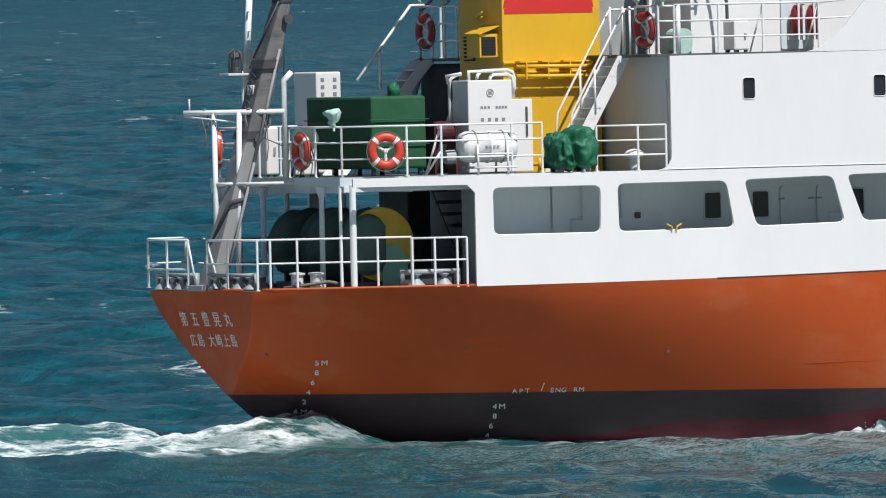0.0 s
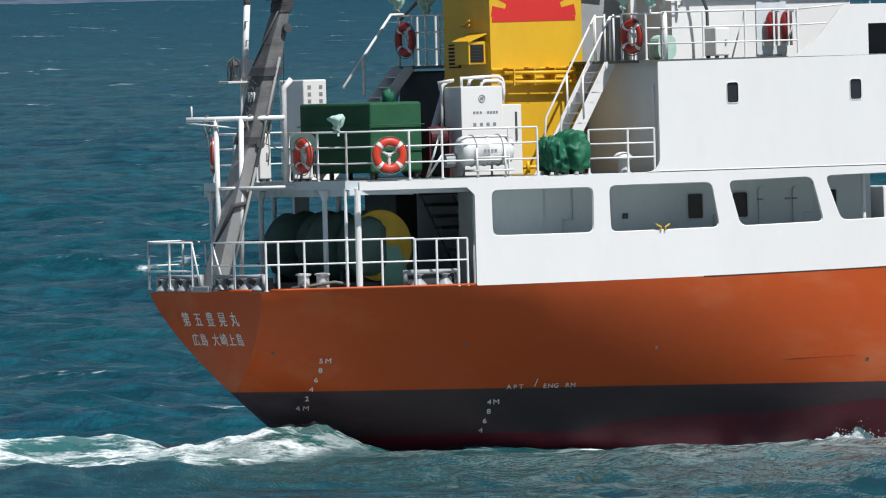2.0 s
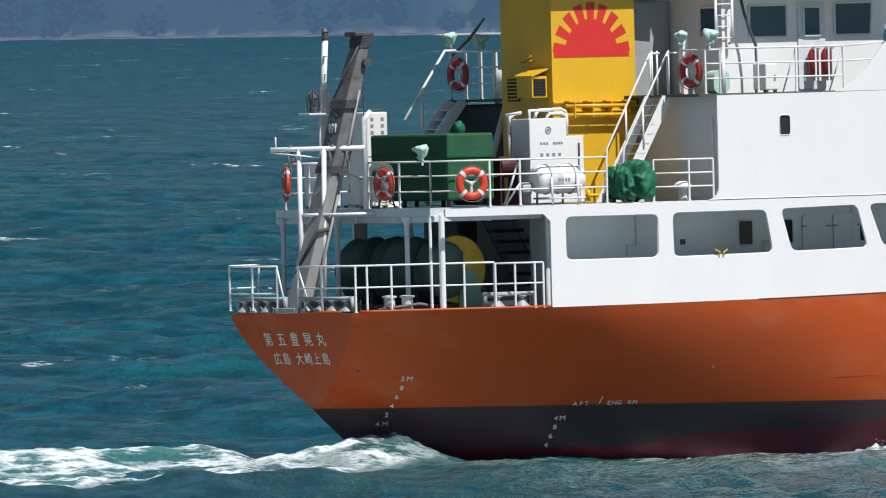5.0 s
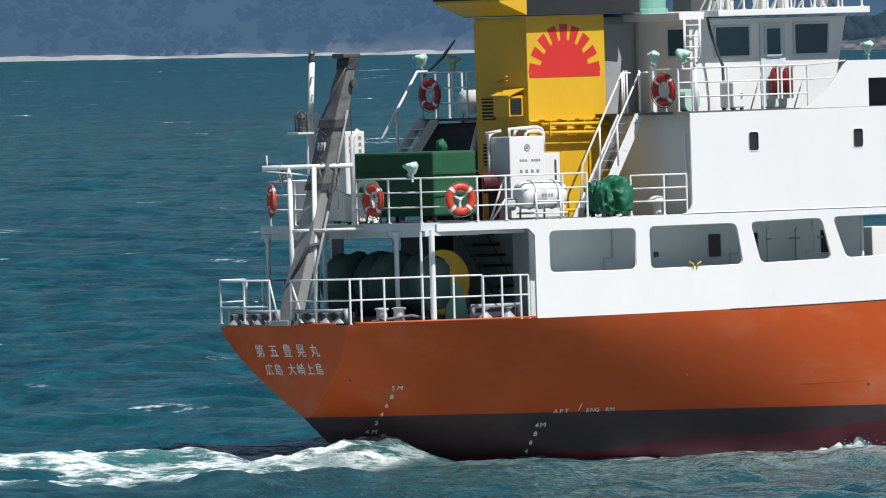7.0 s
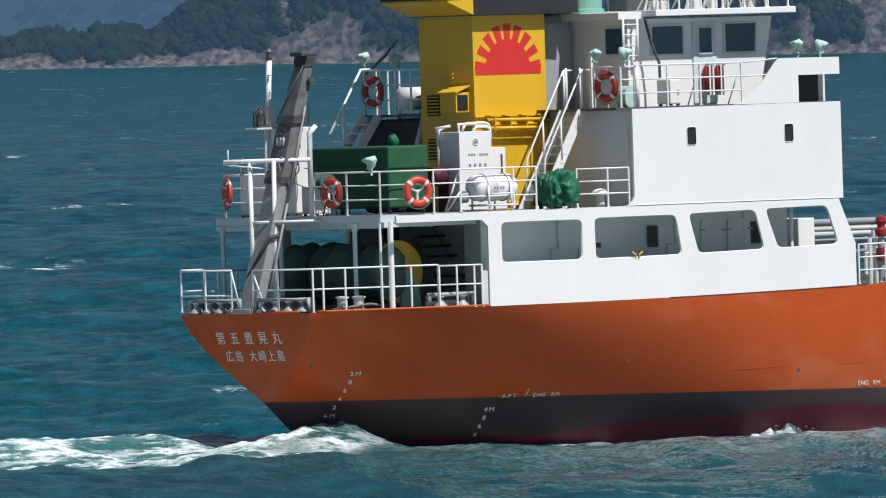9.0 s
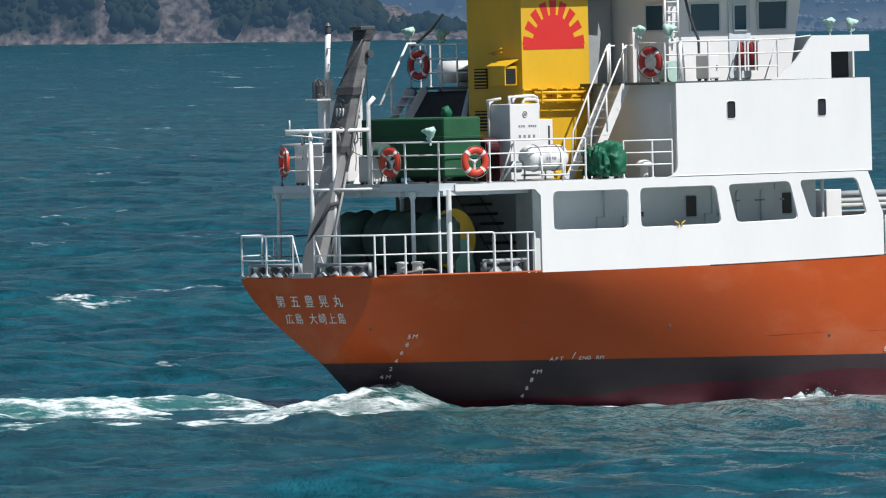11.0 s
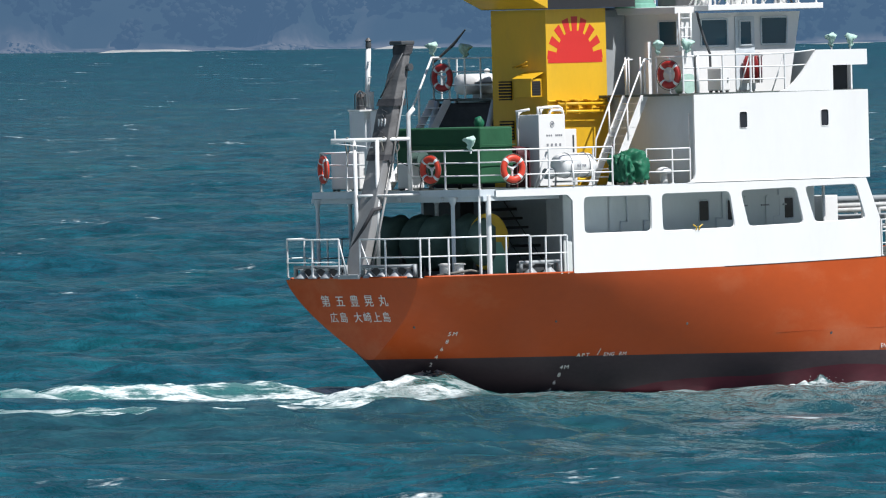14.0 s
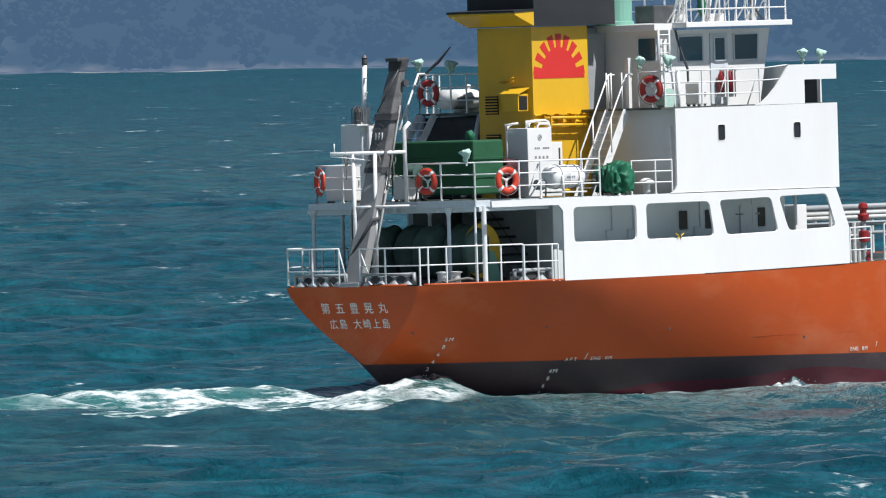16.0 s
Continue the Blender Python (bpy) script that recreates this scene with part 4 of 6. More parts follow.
bmesh.ops.translate(bm, vec=(0, 2.42, 0), verts=[q for q in e if isinstance(q, bmesh.types.BMVert)])
lip_body = part("flared_lip", bm, YELLOW, ftop, "flared yellow lip with a black top edge")
bm = bmesh.new()
f = bm.faces.new([bm.verts.new((x, -1.38, z)) for x, z in ((1.10, 7.325), (1.10, 7.385), (1.96, 7.42), (1.96, 7.36))])
e = bmesh.ops.extrude_face_region(bm, geom=[f])["geom"]
bmesh.ops.translate(bm, vec=(0, 2.46, 0), verts=[q for q in e if isinstance(q, bmesh.types.BMVert)])
part("lip_edge", bm, BLACK, lip_body, "black edge plate")
FS = Matrix.Translation((2.10, -1.12, 0)) @ Matrix.Rotation(math.atan2(-0.14, 2.12), 4, "Z")


def flat(name, pts, mat, parent, m, lift, label=""):
    bm = bmesh.new()
    plate(bm, pts, [], 0.006, m @ Matrix.Translation((0, -lift, 0)))
    return part(name, bm, mat, parent, label)


# half sun with nine rays; its flat edge runs along the casing
cx, cz, R0, R1 = 1.03, 5.50, 0.70, 1.00
disc = [(cx - 0.98, cz), (cx - 0.98, cz + 0.10), (cx - R0 * 0.99, cz + 0.13)] + [(cx - R0 * math.cos(a), cz + R0 * 1.22 * math.sin(a)) for a in np.linspace(0.22, math.pi - 0.22, 24)] + [(cx + R0 * 0.99, cz + 0.13), (cx + 0.98, cz + 0.10), (cx + 0.98, cz)]
emblem = flat("sun_emblem", disc, RED, funnel, FS, 0.008, "red half sun with rays")
for i in range(9):
    a = math.pi * (i + 0.5) / 9
    c, s = math.cos(a), math.sin(a) * 1.20
    w0, w1 = 0.085, 0.118
    t = (-math.sin(a), math.cos(a))
    pts = [(cx + c * 0.66 + t[0] * w0, cz + 0.05 + s * 0.66 + t[1] * w0), (cx + c * R1 + t[0] * w1, cz + 0.02 + s * R1 + t[1] * w1), (cx + c * R1 - t[0] * w1, cz + 0.02 + s * R1 - t[1] * w1), (cx + c * 0.66 - t[0] * w0, cz + 0.05 + s * 0.66 - t[1] * w0)]
    flat("ray", pts, RED, emblem, FS, 0.004)
# frame lines, pipes and brackets on the casing side
bm = bmesh.new()
for z in (4.50, 4.30):
    pipe(bm, [FS @ Vector((0.0, -0.03, z)), FS @ Vector((2.1, -0.03, z))], 0.025, 6)
part("casing_bead", bm, YELLOW, funnel)
bars("exhaust_pipe", YELLOW, funnel, [[(2.3, -1.34, 4.22), (4.15, -1.46, 4.20)], [(2.3, -1.34, 4.42), (4.15, -1.46, 4.40)]], 0.045, "yellow pipe along the casing")
for x in (2.35, 2.85, 3.35, 3.85):
    bm = bmesh.new()
    box(bm, x, x + 0.28, -1.40, -1.14, 4.50, 4.53)
    bk = part("bracket", bm, YELLOW, funnel)
    bm = bmesh.new()
    box(bm, x + 0.13, x + 0.16, -1.42, -1.2, 4.15, 4.5)
    part("web", bm, YELLOW, bk)
# vent hoods on the aft face
bm = bmesh.new()
box(bm, 1.66, 2.12, -0.95, -0.35, 4.62, 5.10, 0.01)
hood = part("vent_hood", bm, YELLOW, funnel)
bm = bmesh.new()
f = bm.faces.new([bm.verts.new(p) for p in ((1.62, -1.0, 5.08), (1.62, -0.3, 5.08), (2.12, -0.3, 5.26), (2.12, -1.0, 5.26))])
e = bmesh.ops.extrude_face_region(bm, geom=[f])["geom"]
bmesh.ops.translate(bm, vec=(0, 0, 0.03), verts=[q for q in e if isinstance(q, bmesh.types.BMVert)])
part("hood_cover", bm, YELLOW, hood)
bm = bmesh.new()
box(bm, 1.70, 2.02, -0.962, -0.95, 4.66, 5.04)
part("hood_opening", bm, DARK, hood)
bm = bmesh.new()
for z in np.linspace(4.72, 4.98, 5):
    box(bm, 1.70, 2.02, -0.972, -0.962, z - 0.012, z + 0.012)
part("hood_slats", bm, BLACK, hood)
for y0, y1, z0, z1 in ((0.15, 0.60, 4.55, 5.05), (0.1, 0.6, 3.5, 4.0)):
    bm = bmesh.new()
    box(bm, 2.06, 2.098, y0, y1, z0, z1)
    lv = part("louvre", bm, DARK, funnel)
    bm = bmesh.new()
    for z in np.linspace(z0 + 0.05, z1 - 0.05, 6):
        box(bm, 2.03, 2.07, y0, y1, z - 0.015, z + 0.015)
    part("slat", bm, YELLOW, lv)
bars("stay", YELLOW, funnel, [[(1.9, -0.6, 5.55), (2.1, 0.1, 5.42)], [(1.9, -0.6, 5.45), (2.1, -0.05, 5.40)]], 0.02)
# yellow deck piping by the funnel foot
bars("deck_pipe", YELLOW, ship, [[(2.5, -1.5, 2.42), (3.2, -1.5, 2.42), (3.2, -1.5, 2.3)], [(2.6, -1.7, 2.55), (2.6, -1.7, 2.3)]], 0.04)

# green ventilator cylinder on the wheelhouse top
bm = bmesh.new()
lathe(bm, [(0.55, 0), (0.55, 0.10), (0.50, 0.12), (0.52, 1.2), (0.56, 1.25), (0.56, 1.3)], (0, 0, 1), (5.6, -1.1, 6.9), 24)
part("ventilator", bm, GREENGEAR, roof, "pale green ventilator drum")
bars("rail_brace", RAILW, roof, [[(x, -3.28, 7.85), (x + 0.35, -3.0, 6.93)] for x in (6.3, 7.0, 7.9, 8.7, 9.5)], 0.018)
railing(roof, [(6.1, -3.3, 6.93), (10.3, -3.3, 6.93), (10.3, 3.3, 6.93)], 1.0, (0.35, 0.68), 0.7)
for x, y, h in ((6.6, -2.6, 0.9), (7.2, -2.2, 0.7), (8.0, -2.5, 0.8), (9.0, -2.0, 0.9), (9.6, -2.7, 0.6)):
    bm = bmesh.new()
    pipe(bm, [(x - 0.3, y, 6.9), (x, y, 6.9 + h), (x, y, 6.9)], 0.035)
    stand = part("antenna_foot", bm, MAST, roof, "white antenna foot with a brace")
    bm = bmesh.new()
    box(bm, x - 0.1, x + 0.1, y - 0.1, y + 0.1, 6.93, 7.15, 0.02)
    part("junction_box", bm, MAST, stand)
bars("rail_strut", RAILW, roof, [[(x, -3.26, 7.9), (x - 0.22, -2.7, 6.93)] for x in (6.2, 6.55, 7.3, 8.3, 9.1, 9.8)] + [[(x, -2.9, 6.93), (x + 0.16, -2.9, 7.75)] for x in (6.4, 7.5, 8.6, 9.4)], 0.022)
bm = bmesh.new()
box(bm, 6.35, 7.25, -1.9, -1.2, 6.93, 7.42, 0.04)
part("battery_box", bm, DKGREY, roof, "dark box on the wheelhouse top")
bm = bmesh.new()
ball(bm, (7.15, -2.95, 7.45), 0.16, (0.8, 0.7, 2.6), 3, 0.4, 2.5)
part("covered_searchlight", bm, TARP, roof, "searchlight under a green cover", smooth=True)
bars("aerial_cable", DKGREY, roof, [[(9.3, -2.8, 8.0), (9.45, -2.8, 7.4), (9.8, -2.9, 6.95)]], 0.03)
# ladder posts beside the wheelhouse
ladder = bars("wall_ladder", RAILW, ship, [[(x, -2.80, 5.72), (x, -2.95, 5.76), (x, -2.95, 6.72), (x + 0.1, -2.85, 6.78)] for x in (5.3, 5.75)], 0.03)
bars("rung", RAILW, ladder, [[(5.3, -2.95, z), (5.75, -2.95, z)] for z in np.linspace(5.85, 6.6, 4)], 0.015)
bars("cable", DKGREY, ship, [[(5.95, -3.0, 6.75), (6.0, -3.05, 6.4), (6.12, -3.1, 6.0), (6.2, -3.2, 5.65), (6.22, -3.2, 4.62)]], 0.035)
bm = bmesh.new()
box(bm, 4.98, 5.12, -2.1, -2.0, 4.6, 6.0)
part("white_post", bm, WHITE, ship)

# ---- railings ----
edge_pts = [(x, -deck_half(x) + 0.10, 0.0) for x in (-4.15, -3.9, -3.4, -2.6, -1.9, -1.25)]
railing(ship, [(-4.30, -0.30, 0.0), (-4.28, -1.2, 0.0), *edge_pts], 1.03, (0.55,), 0.78)
railing(ship, [(-1.25, -3.55, 0.0), (-0.35, -3.78, 0.0), (-0.15, -3.82, 0.0)], 1.0, (0.55,), 0.5)
railing(ship, [(-4.42, 0.35, 0.06), (-4.45, 1.3, 0.06), (-4.45, 2.2, 0.06)], 0.98, (0.38,), 0.95)
railing(ship, [(-4.45, 2.2, 0.06), (-3.4, 2.6, 0.06), (-2.6, 3.05, 0.0), (-0.2, 3.8, 0.0)], 1.0, (0.5,), 0.9)
bars("rail_brace", RAILW, ship, [[(-4.42, 0.35, 1.0), (-4.36, 0.12, 0.1)], [(-4.30, -0.30, 1.0), (-4.2, -0.62, 0.1)]], 0.02)
side_pts = [(-2.5, -2.95, 2.26), (-1.3, -3.50, 2.26), (-0.6, -3.66, 2.26), (0.9, -3.85, 2.26), (1.55, -3.92, 2.26)]
railing(ship, [(-2.5, -0.50, 2.26), (-2.5, -2.95, 2.26)], 1.02, (0.36, 0.7), 1.1)
railing(ship, side_pts, 1.02, (0.36, 0.7), 1.2)
railing(ship, [(2.72, -4.05, 2.26), (3.62, -4.14, 2.26), (4.22, -4.22, 2.26)], 0.92, (0.32, 0.62), 0.85)
railing(ship, [(-2.5, 2.8, 2.26), (-2.5, 0.9, 2.26)], 1.02, (0.36, 0.7), 0.9)
railing(ship, [(-2.5, 2.8, 2.26), (0.0, 3.65, 2.26), (4.2, 4.1, 2.26)], 1.02, (0.36, 0.7), 1.0)
bars("rail_brace", RAILW, ship, [[(-0.6, -3.6, 3.2), (-0.78, -3.3, 2.28)], [(-0.6, -3.66, 2.75), (-0.85, -3.45, 2.28)]], 0.025)
# bridge deck rails
railing(ship, [(4.42, -4.30, 4.61), (6.35, -4.50, 4.61), (7.58, -4.60, 4.61)], 1.0, (0.34, 0.67), 1.2)
railing(ship, [(4.10, -3.2, 4.61), (4.15, -4.12, 4.61), (4.42, -4.30, 4.61)], 0.98, (0.34, 0.67), 0.5)
railing(ship, [(2.4, 3.3, 4.61), (2.4, 1.0, 4.61)], 1.08, (0.36, 0.72), 0.55)
railing(ship, [(2.4, 3.3, 4.61), (4.3, 4.25, 4.61)], 1.08, (0.36, 0.72), 0.8)
bars("rail_brace", RAILW, ship, [[(7.58, -4.60, 5.6), (7.4, -4.3, 4.62)], [(6.35, -4.5, 5.6), (6.2, -4.2, 4.62)]], 0.018)
bars("wing_rail", RAILW, ship, [[(7.58, -4.60, 5.60), (8.6, -4.75, 5.68)], [(7.58, -4.60, 5.27), (8.3, -4.7, 5.3)]], 0.018)
bars("stair_gate_post", RAILW, ship, [[(x, -2.35, 4.6), (x, -2.35, 5.6)] for x in (3.95, 4.4)] + [[(4.62, -1.6, 4.6), (4.62, -1.6, 5.6)]], 0.022)
bars("passage_post", WHITE, ship, [[(9.25, -4.35, 0.1), (9.25, -4.35, 2.1)], [(9.75, -4.3, 0.1), (9.75, -4.3, 1.0), (8.6, -4.2, 1.0)]], 0.045)
bars("corner_post", RAILW, ship, [[(4.52, -4.28, 4.6), (4.52, -4.28, 5.62)]], 0.055)
bars("wall_grab_rail", RAILW, ship, [[(4.28, -4.16, 2.4), (4.28, -4.16, 4.1)]], 0.02)


def stairway(parent, a, b, width, steps, label, rails=True):
    """An inclined ladder from a up to b with treads, stringers and two handrails."""
    a, b = Vector(a), Vector(b)
    d = b - a
    bm = bmesh.new()
    for s in (-width / 2, width / 2):
        q = [a + Vector((-0.15, s, 0)), a + Vector((0.15, s, 0)), b + Vector((0.15, s, 0)), b + Vector((-0.15, s, 0))]
        f = bm.faces.new([bm.verts.new(p) for p in q])
        e = bmesh.ops.extrude_face_region(bm, geom=[f])["geom"]
        bmesh.ops.translate(bm, vec=(0, 0.02, 0), verts=[g for g in e if isinstance(g, bmesh.types.BMVert)])
    st = part("stairway", bm, WHITE, parent, label)
    bm = bmesh.new()
    box(bm, -0.11, 0.11, -width / 2, width / 2, -0.012, 0.012)
    tread = part("step", bm, RAILW, st)
    tread.location = a + d * (1 / (steps + 1))
    for i in range(2, steps + 1):
        share("step", tread.data, st, Matrix.Translation(a + d * (i / (steps + 1))))
    for s in (-width / 2, width / 2) if rails else ():
        up = Vector((0, s, 0.92))
        bars("stair_rail", RAILW, st, [[a + Vector((0.06, s, 0.05)), a + d * 0.12 + up, b + up + Vector((0, 0, 0.02)), b + up + Vector((0.25, 0, 0.02))], [a + d * 0.5 + Vector((0, s, 0)), a + d * 0.5 + up], [b + Vector((0, s, 0)), b + up]], 0.024)
    return st


stairway(ship, (2.62, -2.52, 2.26), (4.02, -2.52, 4.60), 0.66, 10, "white inclined stair up to the bridge deck")
stairway(ship, (-0.1, 2.35, 2.26), (2.3, 2.95, 4.60), 0.55, 10, "white inclined stair on the port side", rails=False)
bars("stair_handrail", RAILW, ship, [[(0.47, 2.36, 4.20), (2.05, 3.02, 5.72), (2.4, 3.1, 5.72)], [(1.15, 2.66, 4.0), (1.15, 2.66, 4.86)]], 0.032)
# cavity under the port platform, its shade put in as a dark box
bm = bmesh.new()
box(bm, 2.5, 4.3, 0.9, 3.6, 2.26, 4.5, 0.1)
part("cavity_shade_box", bm, CANVASDK, ship, "dark box standing in for the shaded cavity under the platform")
bars("platform_leg", HOUSE, ship, [[(2.4, 3.2, 4.55), (1.6, 3.2, 2.3)], [(2.4, 1.1, 4.55), (1.6, 1.1, 2.3)]], 0.08)

# ---- gallows, roller fairleads, bitts ----
gallows = bars("gallows", RAILW, ship, [[(-4.30, 0.66, 3.62), (-3.80, 0.28, 3.62), (-3.47, -0.22, 3.62), (-2.62, -0.56, 3.62)]], 0.055, "white gallows frame over the stern")
bars("gallows_post", RAILW, gallows, [[(-3.80, 0.28, 0.0), (-3.80, 0.28, 3.62)]], 0.055)
bars("gallows_post", RAILW, gallows, [[(-3.60, -0.28, 0.0), (-3.47, -0.22, 3.62)]], 0.055)
bars("gallows_post", RAILW, gallows, [[(-2.6, -0.54, 2.26), (-2.6, -0.54, 4.25), (-2.45, -0.60, 4.42)]], 0.06)
bars("gallows_arm", RAILW, gallows, [[(-3.6, -0.27, 2.16), (-2.6, -0.9, 2.16)], [(-3.8, 0.28, 2.16), (-3.55, -0.25, 2.16)]], 0.035)
bars("lamp_stem", RAILW, gallows, [[(-4.2, 0.6, 3.62), (-4.2, 0.6, 3.9)], [(-4.30, 0.66, 3.55), (-3.5, -0.1, 3.42)]], 0.018)


def fairlead(a, b, count, label):
    """A multi-roller fairlead: cone rollers under a bent top bar."""
    a, b = Vector(a), Vector(b)
    fl = bars("roller_fairlead", GREY, ship, [[a + Vector((0, 0, 0)), a + Vector((0, 0, 0.30)), b + Vector((0, 0, 0.30)), b]], 0.06, label)
    bm = bmesh.new()
    d = (b - a).normalized()
    nrm = Vector((-d.y, d.x, 0))
    back = nrm if nrm.x > 0 or nrm.y > 0.5 else -nrm
    f = bm.faces.new([bm.verts.new(p) for p in (a + back * 0.22, b + back * 0.22, b + back * 0.22 + Vector((0, 0, 0.26)), a + back * 0.22 + Vector((0, 0, 0.26)))])
    e = bmesh.ops.extrude_face_region(bm, geom=[f])["geom"]
    bmesh.ops.translate(bm, vec=back * 0.03, verts=[g for g in e if isinstance(g, bmesh.types.BMVert)])
    part("back_plate", bm, DKGREY, fl)
    bm = bmesh.new()
    lathe(bm, [(0.19, 0.0), (0.18, 0.03), (0.07, 0.15), (0.05, 0.20), (0.12, 0.24), (0.12, 0.26)], (0, 0, 1), (0, 0, 0), 14)
    r0 = part("roller", bm, GREY, fl, smooth=True)
    for i in range(count):
        p = a.lerp(b, (i + 0.5) / count)
        if i == 0:
            r0.location = p
        else:
            share("roller", r0.data, fl, Matrix.Translation(p))
    return fl


fairlead((-4.30, 2.05, 0.02), (-4.28, 0.25, 0.02), 4, "grey roller fairlead on the stern rail")
fairlead((-4.26, -0.35, 0.02), (-4.0, -2.0, 0.02), 4, "grey roller fairlead on the stern rail")
fairlead((-1.35, -3.28, 0.02), (-0.25, -3.58, 0.02), 2, "grey roller fairlead at the quarter")
for x, y in ((-3.27, -2.35), (-2.95, -2.58)):
    bm = bmesh.new()
    lathe(bm, [(0.17, 0), (0.17, 0.03), (0.125, 0.04), (0.125, 0.30), (0.165, 0.31), (0.165, 0.345), (0.06, 0.36)], (0, 0, 1), (x, y, 0), 18)
    part("bitt", bm, MAST, ship, "short mooring bitt")
bars("mooring_rope", ROPE, ship, [[(-3.6, -2.4, 0.05), (-3.2, -2.6, 0.10), (-2.8, -2.85, 0.16), (-2.5, -2.95, 0.1)]], 0.035)

# ---- marks on the hull ----
def hull_mark(text, x, z, size, name="draft_mark"):
    if len(text) > 1:
        step = size * 0.74
        for i, ch in enumerate(text):
            if ch != " ":
                hull_mark(ch, x + (i - (len(text) - 1) / 2) * step, z, size, name)
        return
    y = -hull_half(x, z)
    e = 0.05
    up = Vector((0, -(hull_half(x, z + e) - hull_half(x, z - e)), 2 * e))
    right = Vector((2 * e, -(hull_half(x + e, z) - hull_half(x - e, z)), 0))
    m = axes((x, y, z), right, up)
    writing(name, text, size, m @ Matrix.Translation((0, 0, 0.02)), hull)


for i, t in enumerate(("5M", "8", "6", "4", "2", "4M")):
    hull_mark(t, -2.56, -1.49 - 0.2 * i, 0.19)
for i, t in enumerate(("4M", "8", "6", "4")):
    hull_mark(t, 1.26, -2.48 - 0.2 * i, 0.19)
hull_mark("APT", 1.58, -2.17, 0.16, "tank_mark")
hull_mark("/", 1.97, -2.10, 0.28, "tank_mark")
hull_mark("ENG RM", 2.47, -2.17, 0.16, "tank_mark")
hull_mark("ENG RM", 11.05, -2.22, 0.16, "tank_mark")
hull_mark("/", 11.75, -2.12, 0.2, "tank_mark")
TR_UP = Vector((-0.30, 0, 1)).normalized()
for text, yc, z, size, gap in (("第五豊晃丸", 0.05, -0.60, 0.34, 0.52), ("広島 大崎上島", -0.03, -1.03, 0.30, 0.345)):
    steps = [0.5 if ch == " " else 1.0 for ch in text]
    at_y = yc + gap * sum(steps) / 2
    for ch, st in zip(text, steps):
        if ch != " ":
            writing("name_letter", ch, size, axes((transom_x(z) - 0.012, at_y - gap * st / 2, z), (0, -1, 0), TR_UP), hull)
        at_y -= gap * st
for x, z in ((-3.57, -1.29), (0.2, -1.25), (4.35, -1.44), (9.0, -1.83)):
    bm = bmesh.new()
    y = -hull_half(x, z)
    lathe(bm, [(0.042, -0.03), (0.042, 0.006), (0.02, 0.007)], (0, -1, -0.3), (x, y, z), 12)
    part("drain_hole", bm, DKGREY, hull)
bars("weld_seam", ORANGE, hull, [[(x, -hull_half(x, -1.72) + 0.004, -1.76 + 0.008 * (x - 6)) for x in np.linspace(7.2, 16, 24)]], 0.003)
bars("deck_seam", DKGREY, hull, [[(x, -deck_half(x) - 0.004, sheer(x) + 0.0) for x in np.linspace(5.2, 11, 9)]], 0.010)

# ---- tank deck ahead of the accommodation ----
railing(ship, [(10.95, -4.85, 0.17), (11.75, -4.93, 0.19)], 0.95, (0.33, 0.64), 0.8)
railing(ship, [(12.3, -4.95, 0.2), (14, -5.0, 0.25), (30, -5.0, 0.25)], 1.0, (0.35, 0.7), 1.5)
for y, z, r, mt in ((-3.2, 1.50, 0.06, MAST), (-2.9, 1.20, 0.07, GREY), (-3.6, 0.95, 0.05, GREY), (-2.0, 1.65, 0.09, GREY), (-1.2, 1.35, 0.07, MAST), (1.0, 1.5, 0.10, GREY)):
    bars("cargo_pipe", mt, ship, [[(10.4, y, z), (36, y, z)]], r, "cargo pipe along the tank deck", 10)
bm = bmesh.new()
for x in np.arange(11.5, 36, 2.5):
    box(bm, x - 0.05, x + 0.05, -3.8, 1.3, 0.2, 0.3)
    for y in (-3.7, -2.0, 1.1):
        tube(bm, (x, y, 0.1), (x, y, 1.6), 0.05)
part("pipe_support", bm, MAST, ship)
bm = bmesh.new()
lathe(bm, [(0.10, 0), (0.10, 0.04), (0.075, 0.06), (0.075, 1.16)], (0, 0, 1), (12.2, -4.3, 0.15), 14)
hydrant = part("hydrant", bm, GREY, ship, "fire monitor on a grey standpipe")
bm = bmesh.new()
lathe(bm, [(0.06, 0.55), (0.145, 0.57), (0.145, 0.86), (0.06, 0.88)], (0, 0, 1), (12.2, -4.3, 0.15), 16)
part("valve_body", bm, REDGEAR, hydrant, "red valve body")
bm = bmesh.new()
lathe(bm, [(0.08, 1.14), (0.15, 1.18), (0.16, 1.30), (0.09, 1.36), (0.10, 1.44), (0.14, 1.50), (0.12, 1.60), (0.03, 1.66)], (0, 0, 1), (12.2, -4.3, 0.15), 16)
tube(bm, (12.05, -4.35, 1.40), (12.42, -4.25, 1.45), 0.055)
part("nozzle", bm, REDGEAR, hydrant, "red swivelling nozzle")
bm = bmesh.new()
box(bm, 10.32, 10.85, -3.4, 3.0, 0.2, 1.80, 0.02)
part("pump_room_trunk", bm, WHITE, ship, "white pump room trunk ahead of the house")
bm = bmesh.new()
box(bm, 11.0, 11.3, -3.5, -3.2, 0.15, 0.9, 0.03)
part("valve_box", bm, REDGEAR, ship)
bm = bmesh.new()
box(bm, 12.2, 12.4, -4.4, -4.2, 0.15, 0.45, 0.03)
part("valve_box", bm, REDGEAR, ship)
for x in (11.9, 12.1):
    bm = bmesh.new()
    tube(bm, (x, -4.2, 0.1), (x, -4.2, 1.25), 0.06)
    tube(bm, (x - 0.18, -4.2, 0.9), (x + 0.18, -4.2, 0.9), 0.03)
    part("valve", bm, MAST, ship)


